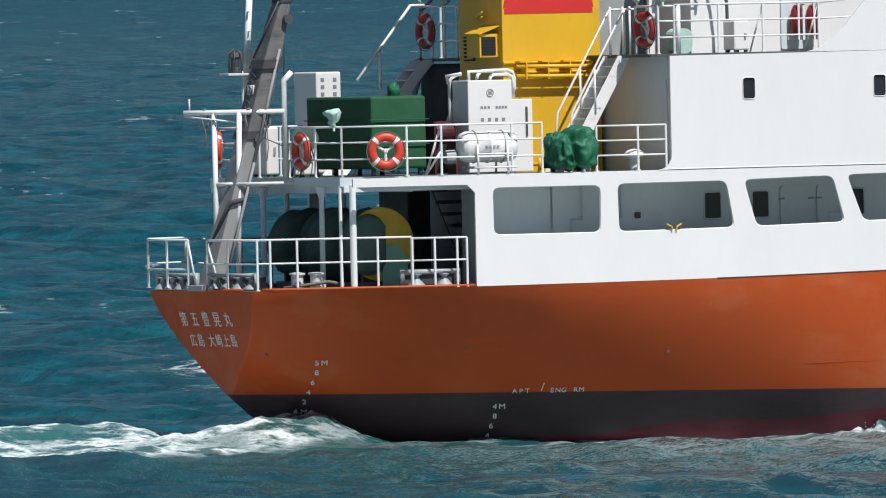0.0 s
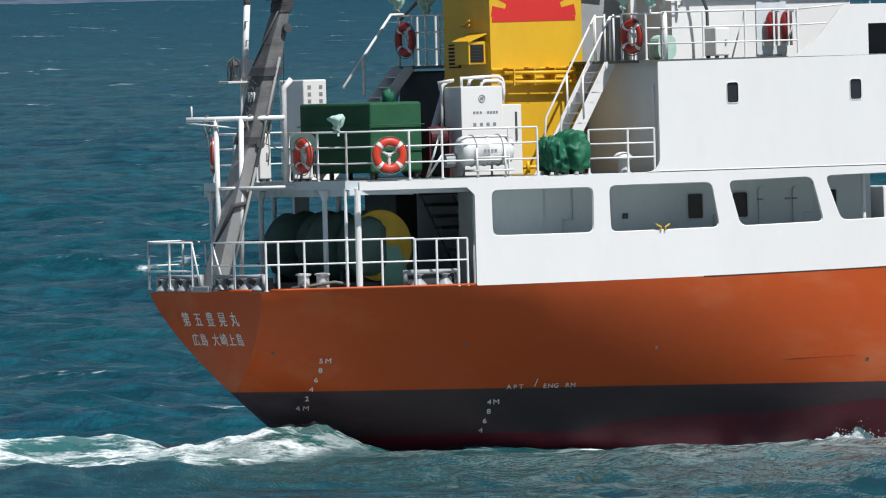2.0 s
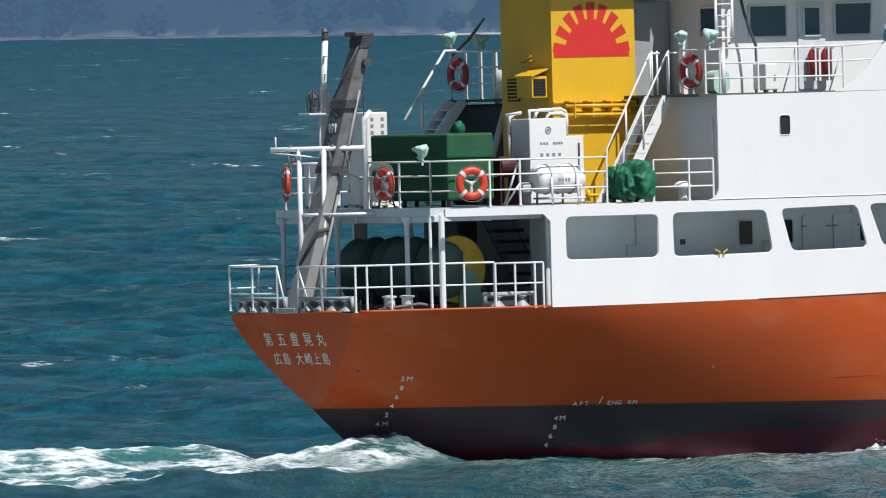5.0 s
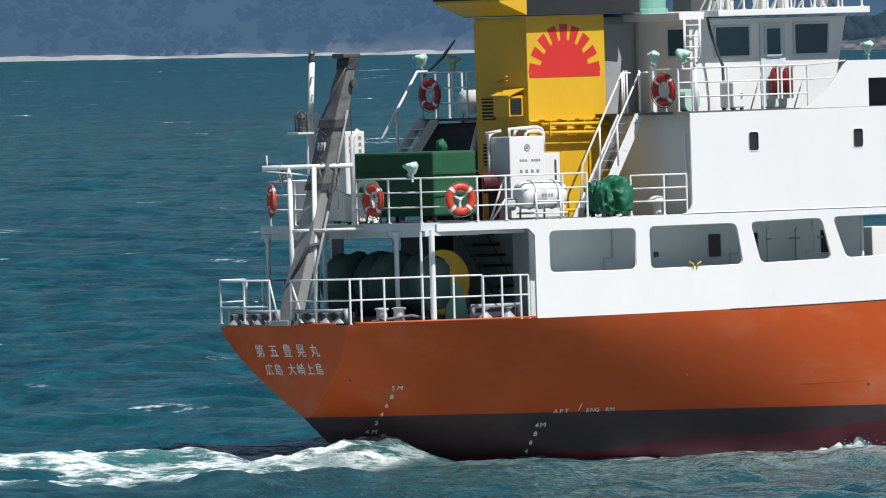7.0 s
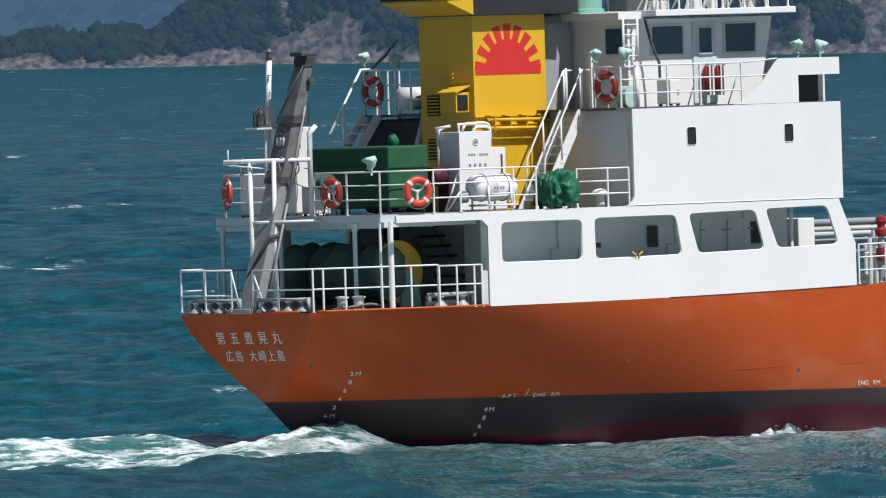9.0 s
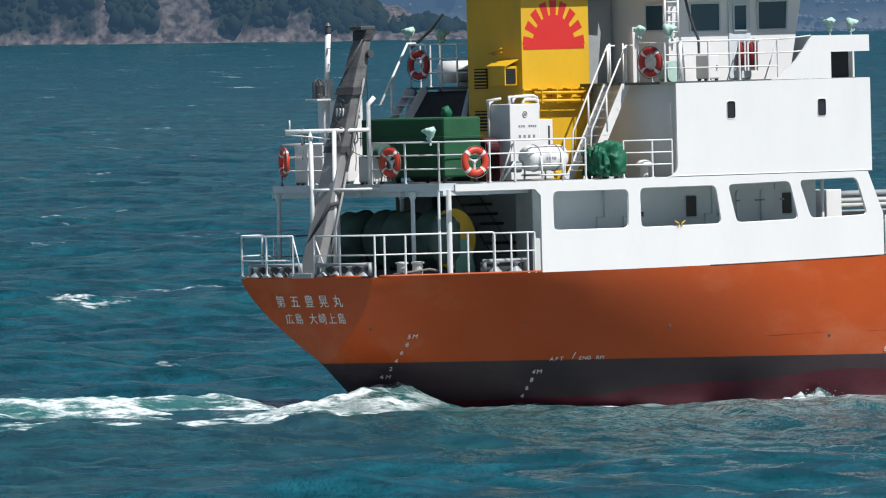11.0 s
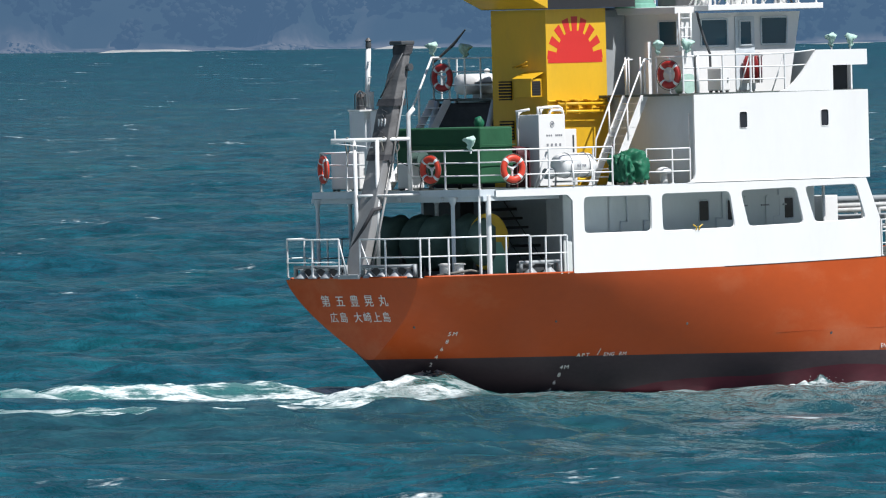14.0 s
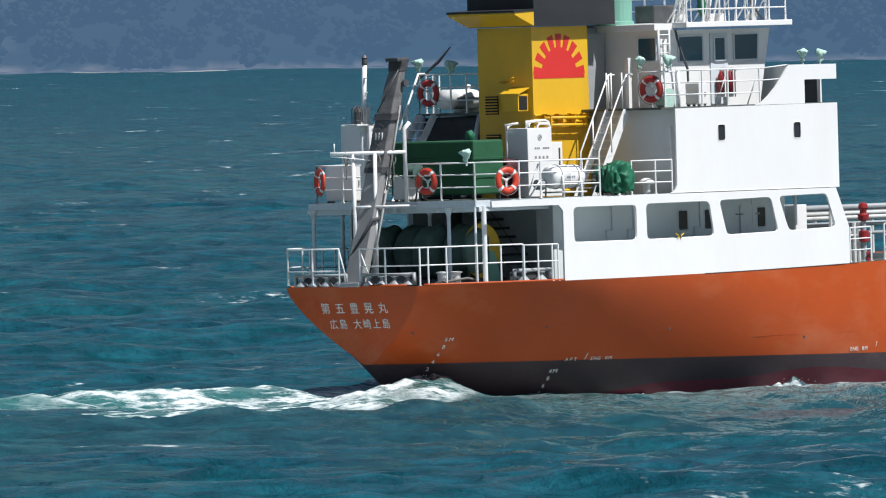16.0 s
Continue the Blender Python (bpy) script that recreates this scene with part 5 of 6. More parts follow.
# ---- things on the ship ----
def lifebuoy(m, ring_mat, label, group):
    """Ring in its own x-z plane, facing -y, with bands and a three-armed bracket."""
    t = aboard("lifebuoy", label, "lifebuoy", m, group)
    bm = bmesh.new()
    R, r, n, k = 0.285, 0.088, 36, 12
    g = [[bm.verts.new(((R + r * math.cos(b)) * math.cos(a), 0.8 * r * math.sin(b), (R + r * math.cos(b)) * math.sin(a))) for b in np.arange(k) * 2 * math.pi / k] for a in np.arange(n) * 2 * math.pi / n]
    for i in range(n):
        for j in range(k):
            bm.faces.new((g[i][j], g[(i + 1) % n][j], g[(i + 1) % n][(j + 1) % k], g[i][(j + 1) % k]))
    part("ring", bm, ring_mat, t, smooth=True)
    for q in range(4):
        a0 = math.radians(90 * q + 38)
        bm = bmesh.new()
        r2 = r * 1.05
        g = [[bm.verts.new(((R + r2 * math.cos(b)) * math.cos(a), 0.8 * r2 * math.sin(b), (R + r2 * math.cos(b)) * math.sin(a))) for b in np.arange(k) * 2 * math.pi / k] for a in np.linspace(a0, a0 + 0.24, 5)]
        for i in range(4):
            for j in range(k):
                bm.faces.new((g[i][j], g[i + 1][j], g[i + 1][(j + 1) % k], g[i][(j + 1) % k]))
        part("band", bm, TAPE, t, "white reflective band", smooth=True)
    bm = bmesh.new()
    for a in (90, 210, 330):
        a = math.radians(a - 180)
        tube(bm, (0, 0.05, 0), (0.27 * math.cos(a), 0.05, 0.27 * math.sin(a)), 0.03, 6)
    ball(bm, (0, 0.05, 0), 0.06, div=1)
    part("bracket", bm, TAPE, t)
    bm = bmesh.new()
    pts = [Vector((0.40 * math.cos(a), -0.02, 0.40 * math.sin(a) - 0.01)) for a in np.linspace(0, 2 * math.pi, 25)]
    pipe(bm, pts, 0.010, 5)
    part("grab_line", bm, ROPE, t)
    return t


lifebuoy(pose(-1.75, -3.46, 2.78, 0, 0, -16), BUOY, "orange lifebuoy with white bands hung on the side rail", "lifebuoys on the rails")
lifebuoy(pose(-2.60, -1.30, 2.80, 0, 0, -90), BUOY, "orange lifebuoy with white bands hung on the after rail", "lifebuoys on the rails")
lifebuoy(pose(-2.60, 2.60, 2.85, 0, 0, -118), BUOY, "orange lifebuoy hung at the port after rail corner", "lifebuoys on the rails")
lifebuoy(pose(4.06, -3.70, 5.12, 0, 0, -82), BUOYRED, "faded red lifebuoy hung on the bridge deck rail", "lifebuoys on the rails")
lifebuoy(pose(2.34, 2.92, 5.18, 0, 0, -88), BUOYRED, "faded red lifebuoy on the port platform rail", "lifebuoys on the rails")


def canvas_box():
    t = aboard("covered_box", "large box under a tight green canvas cover", "box", pose(0, 0, 0))
    bm = bmesh.new()
    box(bm, -1.29, -0.04, -1.86, 1.17, 2.40, 3.88, 0.05)
    bmesh.ops.subdivide_edges(bm, edges=bm.edges[:], cuts=3, use_grid_fill=True)
    for v in bm.verts:
        v.co += Vector((0.02, 0.02, 0.012)) * noise.noise(v.co * 2.1)
    part("cover", bm, GREENBOX, t)
    for x in (-1.2, -0.15):
        for y in (-1.75, 0, 1.05):
            bars("foot", DKGREY, t, [[(x, y, 2.26), (x, y, 2.45)]], 0.05)
    bm = bmesh.new()
    for z in (2.9, 3.4):
        pipe(bm, [(-1.33, -1.90, z), (0.0, -1.90, z)], 0.012, 5)
        pipe(bm, [(-1.33, -1.90, z), (-1.33, 1.2, z)], 0.012, 5)
    part("lashing", bm, GREENBOX, t)
    bm = bmesh.new()
    ball(bm, (-0.3, -0.9, 3.98), 0.15, (0.85, 0.85, 1.2), 3, 0.35, 3)
    part("cover_knot", bm, TARP, t, smooth=True)


canvas_box()


def generator_cabinet():
    t = aboard("equipment_cabinet", "tall white equipment cabinet with pipes on top", "cabinet", pose(0, 0, 0))
    bm = bmesh.new()
    box(bm, 0.88, 1.88, -1.94, -1.22, 2.28, 4.16, 0.015)
    part("body", bm, WHITE, t)
    bm = bmesh.new()
    box(bm, 1.88, 2.36, -1.90, -1.35, 2.28, 3.76, 0.015)
    c2 = part("side_unit", bm, WHITE, t)
    bm = bmesh.new()
    box(bm, 2.20, 2.24, -1.925, -1.90, 3.0, 3.6)
    part("gauge_glass", bm, DKGREY, c2)
    for pts in ([(0.95, -1.85, 4.10), (0.95, -1.85, 4.34), (1.5, -1.85, 4.34)], [(1.2, -1.7, 4.16), (1.23, -1.7, 4.27), (1.32, -1.7, 4.35), (1.9, -1.7, 4.36), (2.02, -1.7, 4.31), (2.06, -1.7, 4.2), (2.06, -1.7, 4.0), (2.0, -1.7, 3.8)], [(1.45, -1.8, 4.16), (1.47, -1.8, 4.23), (1.55, -1.8, 4.27), (1.86, -1.8, 4.27), (1.95, -1.8, 4.22), (1.98, -1.8, 4.1), (1.98, -1.8, 3.8)], [(0.75, -1.3, 4.1), (0.72, -1.3, 4.26), (0.9, -1.6, 4.3)], [(0.80, -1.25, 2.3), (0.80, -1.25, 4.08), (0.83, -1.27, 4.2), (0.92, -1.3, 4.27), (1.05, -1.3, 4.29)]):
        bars("pipe", RAILW, t, [pts], 0.035)
    bm = bmesh.new()
    pts = [Vector((1.38 + 0.075 * math.cos(a), -1.947, 3.90 + 0.075 * math.sin(a))) for a in np.linspace(0, 6.283, 17)]
    pipe(bm, pts, 0.008, 5)
    box(bm, 1.34, 1.42, -1.95, -1.945, 3.87, 3.93)
    part("round_plate", bm, INK, t)
    for x, w, z in [(x, 0.05, 3.58) for x in (1.16, 1.24, 1.32, 1.50, 1.57, 1.64, 1.71)] + [(x, 0.07, 3.32) for x in (1.16, 1.32, 1.48, 1.64)]:
        bm = bmesh.new()
        box(bm, x, x + w, -1.947, -1.942, z, z + w)
        part("label_bar", bm, INK, t)


generator_cabinet()


def raft_canister():
    t = aboard("liferaft_canister", "white barrel-shaped liferaft canister on a pipe cradle", "liferaft", pose(0.50, -3.52, 2.82, 0, 0, -7))
    bm = bmesh.new()
    lathe(bm, [(0.18, -0.60), (0.27, -0.57), (0.315, -0.47), (0.32, -0.02), (0.335, -0.015), (0.335, 0.015), (0.32, 0.02), (0.315, 0.47), (0.27, 0.57), (0.18, 0.60)], (1, 0, 0), (0, 0, 0), 28)
    part("barrel", bm, WHITE, t, smooth=True)
    for x in (-0.3, 0.3):
        bars("strap", GREY, t, [[(x, 0.33 * math.cos(a), 0.33 * math.sin(a)) for a in np.linspace(0, 2 * math.pi, 25)]], 0.012)
    for x in (-0.32, 0.32):
        bars("cradle", RAILW, t, [[(x, -0.38, -0.54), (x, -0.34, 0.05)], [(x, 0.38, -0.54), (x, 0.34, 0.0)], [(x, -0.38, -0.42), (x, 0.38, -0.42)]], 0.025)
    bars("cradle_beam", RAILW, t, [[(-0.4, -0.38, -0.42), (0.5, -0.38, -0.42)], [(-0.32, -0.36, -0.15), (0.4, -0.36, -0.15)], [(-0.4, 0.38, -0.42), (0.4, 0.38, -0.42)]], 0.022)
    for x in (-0.14, -0.06, 0.02, 0.10):
        bm = bmesh.new()
        box(bm, x, x + 0.05, -0.331, -0.322, -0.03, 0.02)
        part("label_bar", bm, INK, t)
    bm = bmesh.new()
    lathe(bm, [(0.14, -0.1), (0.15, 0.0), (0.15, 0.12), (0.05, 0.16)], (1, 0, 0), (-0.75, 0.15, -0.2), 14)
    part("hydrostatic_drum", bm, GREY, t)


raft_canister()


def tarp_bundle():
    t = aboard("tarp_bundle", "winch wrapped in a crumpled bright green tarpaulin", "tarpaulin", pose(2.22, -3.85, 2.26))
    bm = bmesh.new()
    v = bmesh.ops.create_icosphere(bm, subdivisions=5, radius=1)["verts"]
    for q in v:
        c = q.co.copy()
        s = 1 / max(abs(c.x), abs(c.y), abs(c.z)) ** 0.70
        # ridged folds hang down from the top, with a tied waist between two lobes
        ridge1 = 1 - abs(noise.noise(Vector((c.x * 3.4, c.y * 3.4, c.z * 1.1)))) * 2.2
        ridge2 = 1 - abs(noise.noise(Vector((c.x * 7 + 3, c.y * 7, c.z * 2.4 + c.x * 2)))) * 2.0
        k = 0.84 + 0.16 * noise.noise(c * 1.6) + 0.20 * ridge1 + 0.09 * ridge2
        waist = 1 - 0.42 * math.exp(-((c.x + 0.10 + 0.25 * c.z) / 0.13) ** 2)
        top = 0.95 + 0.10 * math.sin(c.x * 4 + 0.6) if c.z > 0 else 1.0
        q.co = Vector((c.x * 0.49 * s * k, c.y * 0.37 * s * k * waist, 0.48 + c.z * 0.41 * s * k * top * (0.5 + 0.5 * waist)))
    part("cover", bm, TARP, t, smooth=True)
    for x in (-0.3, 0.3):
        for y in (-0.2, 0.2):
            bars("leg", DKGREY, t, [[(x, y, 0), (x, y, 0.25)]], 0.05)


tarp_bundle()


def locker(m, dims, label, name="deck_locker", bars_on=True):
    t = aboard(name, label, "locker", m)
    x, y, z = dims
    bm = bmesh.new()
    box(bm, -x / 2, x / 2, -y / 2, y / 2, 0.05, z, 0.03)
    part("body", bm, WHITE, t)
    for a in (-x / 2 + 0.06, x / 2 - 0.06):
        for b in (-y / 2 + 0.06, y / 2 - 0.06):
            bm = bmesh.new()
            box(bm, a - 0.03, a + 0.03, b - 0.03, b + 0.03, 0, 0.08)
            part("foot", bm, DKGREY, t)
    if bars_on:
        for i in range(3):
            for a in (-0.14, 0.14):
                bm = bmesh.new()
                box(bm, a - 0.04, a + 0.04, -y / 2 - 0.006, -y / 2 - 0.001, z - 0.2 - 0.15 * i, z - 0.12 - 0.15 * i)
                part("label_bar", bm, INK, t)
    bm = bmesh.new()
    box(bm, x / 2 - 0.12, x / 2 - 0.08, -y / 2 - 0.03, -y / 2, z * 0.45, z * 0.6)
    part("handle", bm, GREY, t)


locker(pose(0.05, 3.38, 2.26), (0.57, 1.06, 2.13), "tall white locker with dark printed marks")
locker(pose(-1.62, 2.62, 2.26), (0.28, 1.05, 1.02), "low white locker on the boat deck", bars_on=False)
locker(pose(-2.05, -0.05, 2.26), (0.45, 0.55, 0.72), "small white deck box behind the rail", bars_on=False)


def rescue_boat():
    """A small covered boat on chocks at the port side of the bridge deck."""
    t = aboard("covered_boat", "small white covered boat on chocks by the port rail", "boat", pose(6.05, 3.86, 4.61))
    bm = bmesh.new()
    rings = []
    for i in range(17):
        g = i / 16
        x = -1.9 + 3.8 * g
        w = 0.62 * math.sin(math.pi * (0.12 + 0.80 * g)) ** 0.5
        ring = []
        for j in range(14):
            a = 2 * math.pi * j / 14
            c, q = math.cos(a), math.sin(a)
            ring.append(bm.verts.new((x, w * math.copysign(abs(c) ** 0.7, c), 0.40 + (0.26 if q > 0 else 0.30) * math.copysign(abs(q) ** 0.7, q))))
        rings.append(ring)
    for p, q in zip(rings, rings[1:]):
        for j in range(14):
            bm.faces.new((p[j], p[(j + 1) % 14], q[(j + 1) % 14], q[j]))
    bm.faces.new(rings[0])
    bm.faces.new(rings[-1])
    part("body", bm, WHITE, t, smooth=True)
    bars("rubbing_band", GREY, t, [[(-1.88 + 3.76 * g, -0.64 * math.sin(math.pi * (0.12 + 0.80 * g)) ** 0.5, 0.42) for g in np.linspace(0, 1, 13)]], 0.02)
    for x in (-1.0, 1.0):
        bm = bmesh.new()
        box(bm, x - 0.06, x + 0.06, -0.5, 0.5, 0.0, 0.16, 0.01)
        part("chock", bm, MAST, t)
    for x in (-1.1, 0.0, 1.1):
        bm = bmesh.new()
        ball(bm, (x, -0.1, 0.72), 0.09, (1, 1, 0.8), 2)
        part("lifting_cap", bm, WHITE, t, smooth=True)


rescue_boat()
locker(pose(6.3, -3.4, 4.61), (0.35, 0.5, 0.65), "pale box beside the bridge wing rail", bars_on=False)


def crane():
    """A leaning stern derrick in a laced grey canvas jacket."""
    t = aboard("stern_derrick", "leaning stern derrick wrapped in weathered grey canvas", "derrick", pose(0, 0, 0))
    a, b = Vector((-4.06, 0.10, 0.05)), Vector((-2.38, -0.22, 6.10))
    d = b - a

    def sleeve(f0, f1, w0, w1, fold, n):
        """A flat-sided length of the boom between two fractions of its run."""
        bm = bmesh.new()
        rings = []
        for i in range(n + 1):
            g = i / n
            f = f0 + (f1 - f0) * g
            wx, wy = w0[0] + (w1[0] - w0[0]) * g, w0[1] + (w1[1] - w0[1]) * g
            ring = []
            for u, v in rounded([(-wx, -wy), (wx, -wy), (wx, wy), (-wx, wy)], 0.03, 2):
                k = 1 + fold * noise.noise(Vector((u * 9, v * 9, f * 13))) + 0.5 * fold * noise.noise(Vector((u * 4, v * 4, f * 40)))
                ring.append(bm.verts.new(a + d * f + Vector((u * k, v * k, 0))))
            rings.append(ring)
        for p, q in zip(rings, rings[1:]):
            for j in range(len(p)):
                bm.faces.new((p[j], p[(j + 1) % len(p)], q[(j + 1) % len(p)], q[j]))
        bm.faces.new(rings[0])
        bm.faces.new(rings[-1])
        return bm

    part("leg", sleeve(0.0, 0.55, (0.15, 0.31), (0.15, 0.28), 0.0, 2), LEGPAINT, t, "broad weathered grey painted leg")
    part("jacket", sleeve(0.52, 0.74, (0.185, 0.315), (0.175, 0.27), 0.09, 18), CANVAS, t, "weathered grey canvas jacket")
    part("jacket", sleeve(0.74, 0.99, (0.19, 0.27), (0.11, 0.20), 0.13, 20), CANVAS, t, "weathered grey canvas jacket")
    part("jacket_band", sleeve(0.735, 0.765, (0.22, 0.33), (0.21, 0.32), 0.06, 4), CANVASDK, t, "dark canvas band tied round the jacket")
    part("jacket_hem", sleeve(0.50, 0.525, (0.20, 0.325), (0.195, 0.325), 0.05, 3), CANVASDK, t)
    part("head_cover", sleeve(0.955, 1.0, (0.15, 0.24), (0.16, 0.26), 0.18, 5), CANVASDK, t, "dark canvas tied over the head")
    for u in (-0.09, 0.02, 0.13):
        c = a + d * 0.66 + Vector((-0.19, u, 0))
        bm = bmesh.new()
        box(bm, c.x - 0.012, c.x + 0.03, c.y - 0.025, c.y + 0.025, c.z - 0.16, c.z + 0.12, 0.01)
        part("eyelet_strip", bm, TAPE, t)
    bm = bmesh.new()
    cb = bmesh.new()
    box(cb, -0.34, 0.16, -0.26, 0.20, -0.02, 0.09, 0.03)
    cb.transform(Matrix.Translation(b))
    tmp = bpy.data.meshes.new("tmp")
    cb.to_mesh(tmp)
    cb.free()
    bm.from_mesh(tmp)
    bpy.data.meshes.remove(tmp)
    part("head", bm, DKGREY, t)
    for i in range(9):
        f = 0.53 + 0.022 * i
        c = a + d * f
        bars("lacing", DKGREY, t, [[c + Vector((-0.20, -0.10 + 0.06 * (i % 2), 0)), c + Vector((-0.20, 0.10 - 0.06 * (i % 2), 0.10))]], 0.010, n=5)
    bars("wrap", CANVASDK, t, [[a + d * 0.16 + Vector((-0.165, 0.31, -0.25)), a + d * 0.22 + Vector((-0.165, -0.10, 0)), a + d * 0.27 + Vector((-0.165, -0.325, 0.1)), a + d * 0.28 + Vector((0.165, -0.325, 0.1))]], 0.05, "dark canvas strap round the leg")
    for f in (0.90, 0.50):
        c = a + d * f + Vector((0.10, -0.30, 0))
        bm = bmesh.new()
        lathe(bm, [(0.03, -0.05), (0.10, -0.045), (0.10, 0.045), (0.03, 0.05)], (0, 1, 0), c, 14)
        part("block", bm, DKGREY, t, "dark rigging block")
    side = Vector((0.12, -0.42, 0))
    bars("lashing", DKGREY, t, [[a + d * 0.77 + Vector((-0.21, 0.24, 0)), a + d * 0.96 + Vector((-0.17, -0.2, 0))]], 0.02)
    bars("strut", LEGPAINT, t, [[a + side, a + d * 0.42 + side * 0.9], [a + d * 0.42 + side * 0.9, a + d * 0.8 + side * 0.7]], 0.03)
    bars("wire", DKGREY, t, [[b + Vector((0.05, -0.2, 0)), a + d * 0.5 + Vector((0.25, -0.3, 0)), Vector((-2.62, -0.54, 2.9))], [b, Vector((-2.6, -0.54, 4.2))]], 0.012, n=5)
    bm = bmesh.new()
    box(bm, -4.45, -3.75, -0.35, 0.40, 0.0, 0.12, 0.02)
    part("foot", bm, GREY, t)


crane()


def light_mast():
    t = aboard("light_mast", "slim white stern light mast with a small platform", "mast", pose(-2.85, 0.72, 2.26))
    bm = bmesh.new()
    tube(bm, (0, 0, 0), (0, 0, 2.2), 0.10, 12, 0.09)
    tube(bm, (0, 0, 2.1), (0.12, 0.0, 3.75), 0.068, 10)
    part("pole", bm, RAILW, t, smooth=True)
    bm = bmesh.new()
    box(bm, -0.50, 0.18, -0.22, 0.22, 2.10, 2.15, 0.01)
    part("platform", bm, MAST, t)
    bm = bmesh.new()
    lathe(bm, [(0.10, 0), (0.10, 0.10), (0.08, 0.12), (0.09, 0.30), (0.12, 0.33), (0.10, 0.42)], (0, 0, 1), (-0.24, 0, 2.15), 14)
    part("stern_light", bm, DKGREY, t)
    bars("cage", DKGREY, t, [[(-0.24 + 0.15 * math.cos(q), 0.15 * math.sin(q), 2.15), (-0.24 + 0.15 * math.cos(q), 0.15 * math.sin(q), 2.55), (-0.24, 0, 2.66)] for q in np.arange(6) * math.pi / 3], 0.014, n=5)
    bm = bmesh.new()
    box(bm, -0.02, 0.16, -0.13, 0.13, 2.15, 2.62, 0.02)
    part("lamp_box", bm, MAST, t)
    bm = bmesh.new()
    lathe(bm, [(0.07, 0), (0.08, 0.05), (0.07, 0.18), (0.09, 0.2), (0.03, 0.28)], (0, 0, 1), (0.12, 0, 3.75), 14)
    part("top_light", bm, DKGREY, t)
    for z in (2.6, 3.0, 3.4):
        bars("step", MAST, t, [[(0.05, 0.0, z), (0.05, -0.14, z)]], 0.015)


light_mast()


def covered_light(m, label, height=0.35):
    t = aboard("covered_light", label, "deck light", m, "deck lights under cloth covers")
    bm = bmesh.new()
    tube(bm, (0, 0, 0), (0, 0, height), 0.025, 8)
    part("stem", bm, RAILW, t)
    bm = bmesh.new()
    # a hood of cloth gathered at the neck, with hanging folds and two loose corners
    lathe(bm, [(0.035, height - 0.14), (0.085, height - 0.10), (0.05, height - 0.04), (0.10, height + 0.02), (0.155, height + 0.11), (0.165, height + 0.18), (0.12, height + 0.24), (0.04, height + 0.26)], (0, 0, 1), (0, 0, 0), 28)
    for v in bm.verts:
        a = math.atan2(v.co.y, v.co.x)
        k = 1 + 0.22 * math.sin(3 * a + 0.7) + 0.12 * math.sin(7 * a + 9 * v.co.z) + 0.35 * noise.noise(v.co * 7)
        v.co = Vector((v.co.x * 1.05 * k - 0.03, v.co.y * 0.85 * k, v.co.z + 0.09 * noise.noise(v.co * 5 + Vector((3, 1, 7))) - 0.16 * v.co.x))
    part("cover", bm, PALE, t, "pale green tied cloth cover", smooth=True)
    return t


first_light = covered_light(pose(-2.55, -2.72, 3.20), "deck light tied up in pale green cloth on a rail post", 0.2)
for m in (pose(4.12, -3.25, 5.58, 0, 0, 40), pose(4.22, -4.2, 5.6, 0, 0, 170), pose(2.4, 3.3, 5.68), pose(2.4, 2.15, 5.62, 0, 0, 160), pose(9.30, -4.72, 5.66, 0, 0, 20), pose(9.95, -4.80, 5.64, 0, 0, 190)):
    again(first_light, m, "deck light tied up in pale green cloth above the bridge rail")


def mooring_winch():
    t = aboard("mooring_winch", "mooring winch with drums under dark green covers", "winch", pose(-0.85, 0, 0))
    for i, y in enumerate((-1.35, -0.45, 0.45, 1.35)):
        bm = bmesh.new()
        lathe(bm, [(0.35, -0.42), (0.62, -0.38), (0.73, -0.2), (0.68, 0.0), (0.73, 0.2), (0.62, 0.36), (0.35, 0.42)], (0, 1, 0), (-0.25 * (i % 2) - 0.2, y, 0.87), 40)
        for v in bm.verts:
            v.co += Vector((1, 0.3, 1)) * (0.09 * noise.noise(v.co * 3) + 0.04 * noise.noise(v.co * 9))
        part("drum_cover", bm, DRUMCLOTH, t, smooth=True)
    bm = bmesh.new()
    lathe(bm, [(0.04, -0.035), (0.72, -0.035), (0.75, -0.015), (0.75, 0.035), (0.04, 0.04)], (0, 1, 0), (-0.35, -2.0, 0.88), 36)
    part("flange", bm, DRUMYEL, t, "yellow drum flange")
    bm = bmesh.new()
    lathe(bm, [(0.04, -0.14), (0.52, -0.12), (0.62, 0.0), (0.52, 0.12), (0.04, 0.14)], (0, 1, 0), (-0.72, -2.16, 0.88), 24)
    for v in bm.verts:
        v.co += Vector((1, 0, 1)) * 0.05 * noise.noise(v.co * 3)
        v.co.x = min(v.co.x, -0.37)
    part("drum_cover", bm, DRUMCLOTH, t, smooth=True)
    bm = bmesh.new()
    f = bm.faces.new([bm.verts.new(p) for p in ((-0.36, -2.09, 0.0), (0.30, -2.09, 0.0), (0.16, -2.09, 0.60), (0.02, -2.09, 0.86), (-0.36, -2.09, 0.86))])
    e = bmesh.ops.extrude_face_region(bm, geom=[f])["geom"]
    bmesh.ops.translate(bm, vec=(0, 0.05, 0), verts=[q for q in e if isinstance(q, bmesh.types.BMVert)])
    part("side_cheek", bm, GREENGEAR, t, "pale green winch cheek plate")
    bm = bmesh.new()
    for y in (-1.8, -0.9, 0, 0.9, 1.8):
        box(bm, -0.7, 0.5, y - 0.05, y + 0.05, 0, 0.7, 0.02)
    box(bm, -0.8, 0.6, -2.0, 2.0, 0.0, 0.12)
    part("bed", bm, DKGREY, t)


mooring_winch()


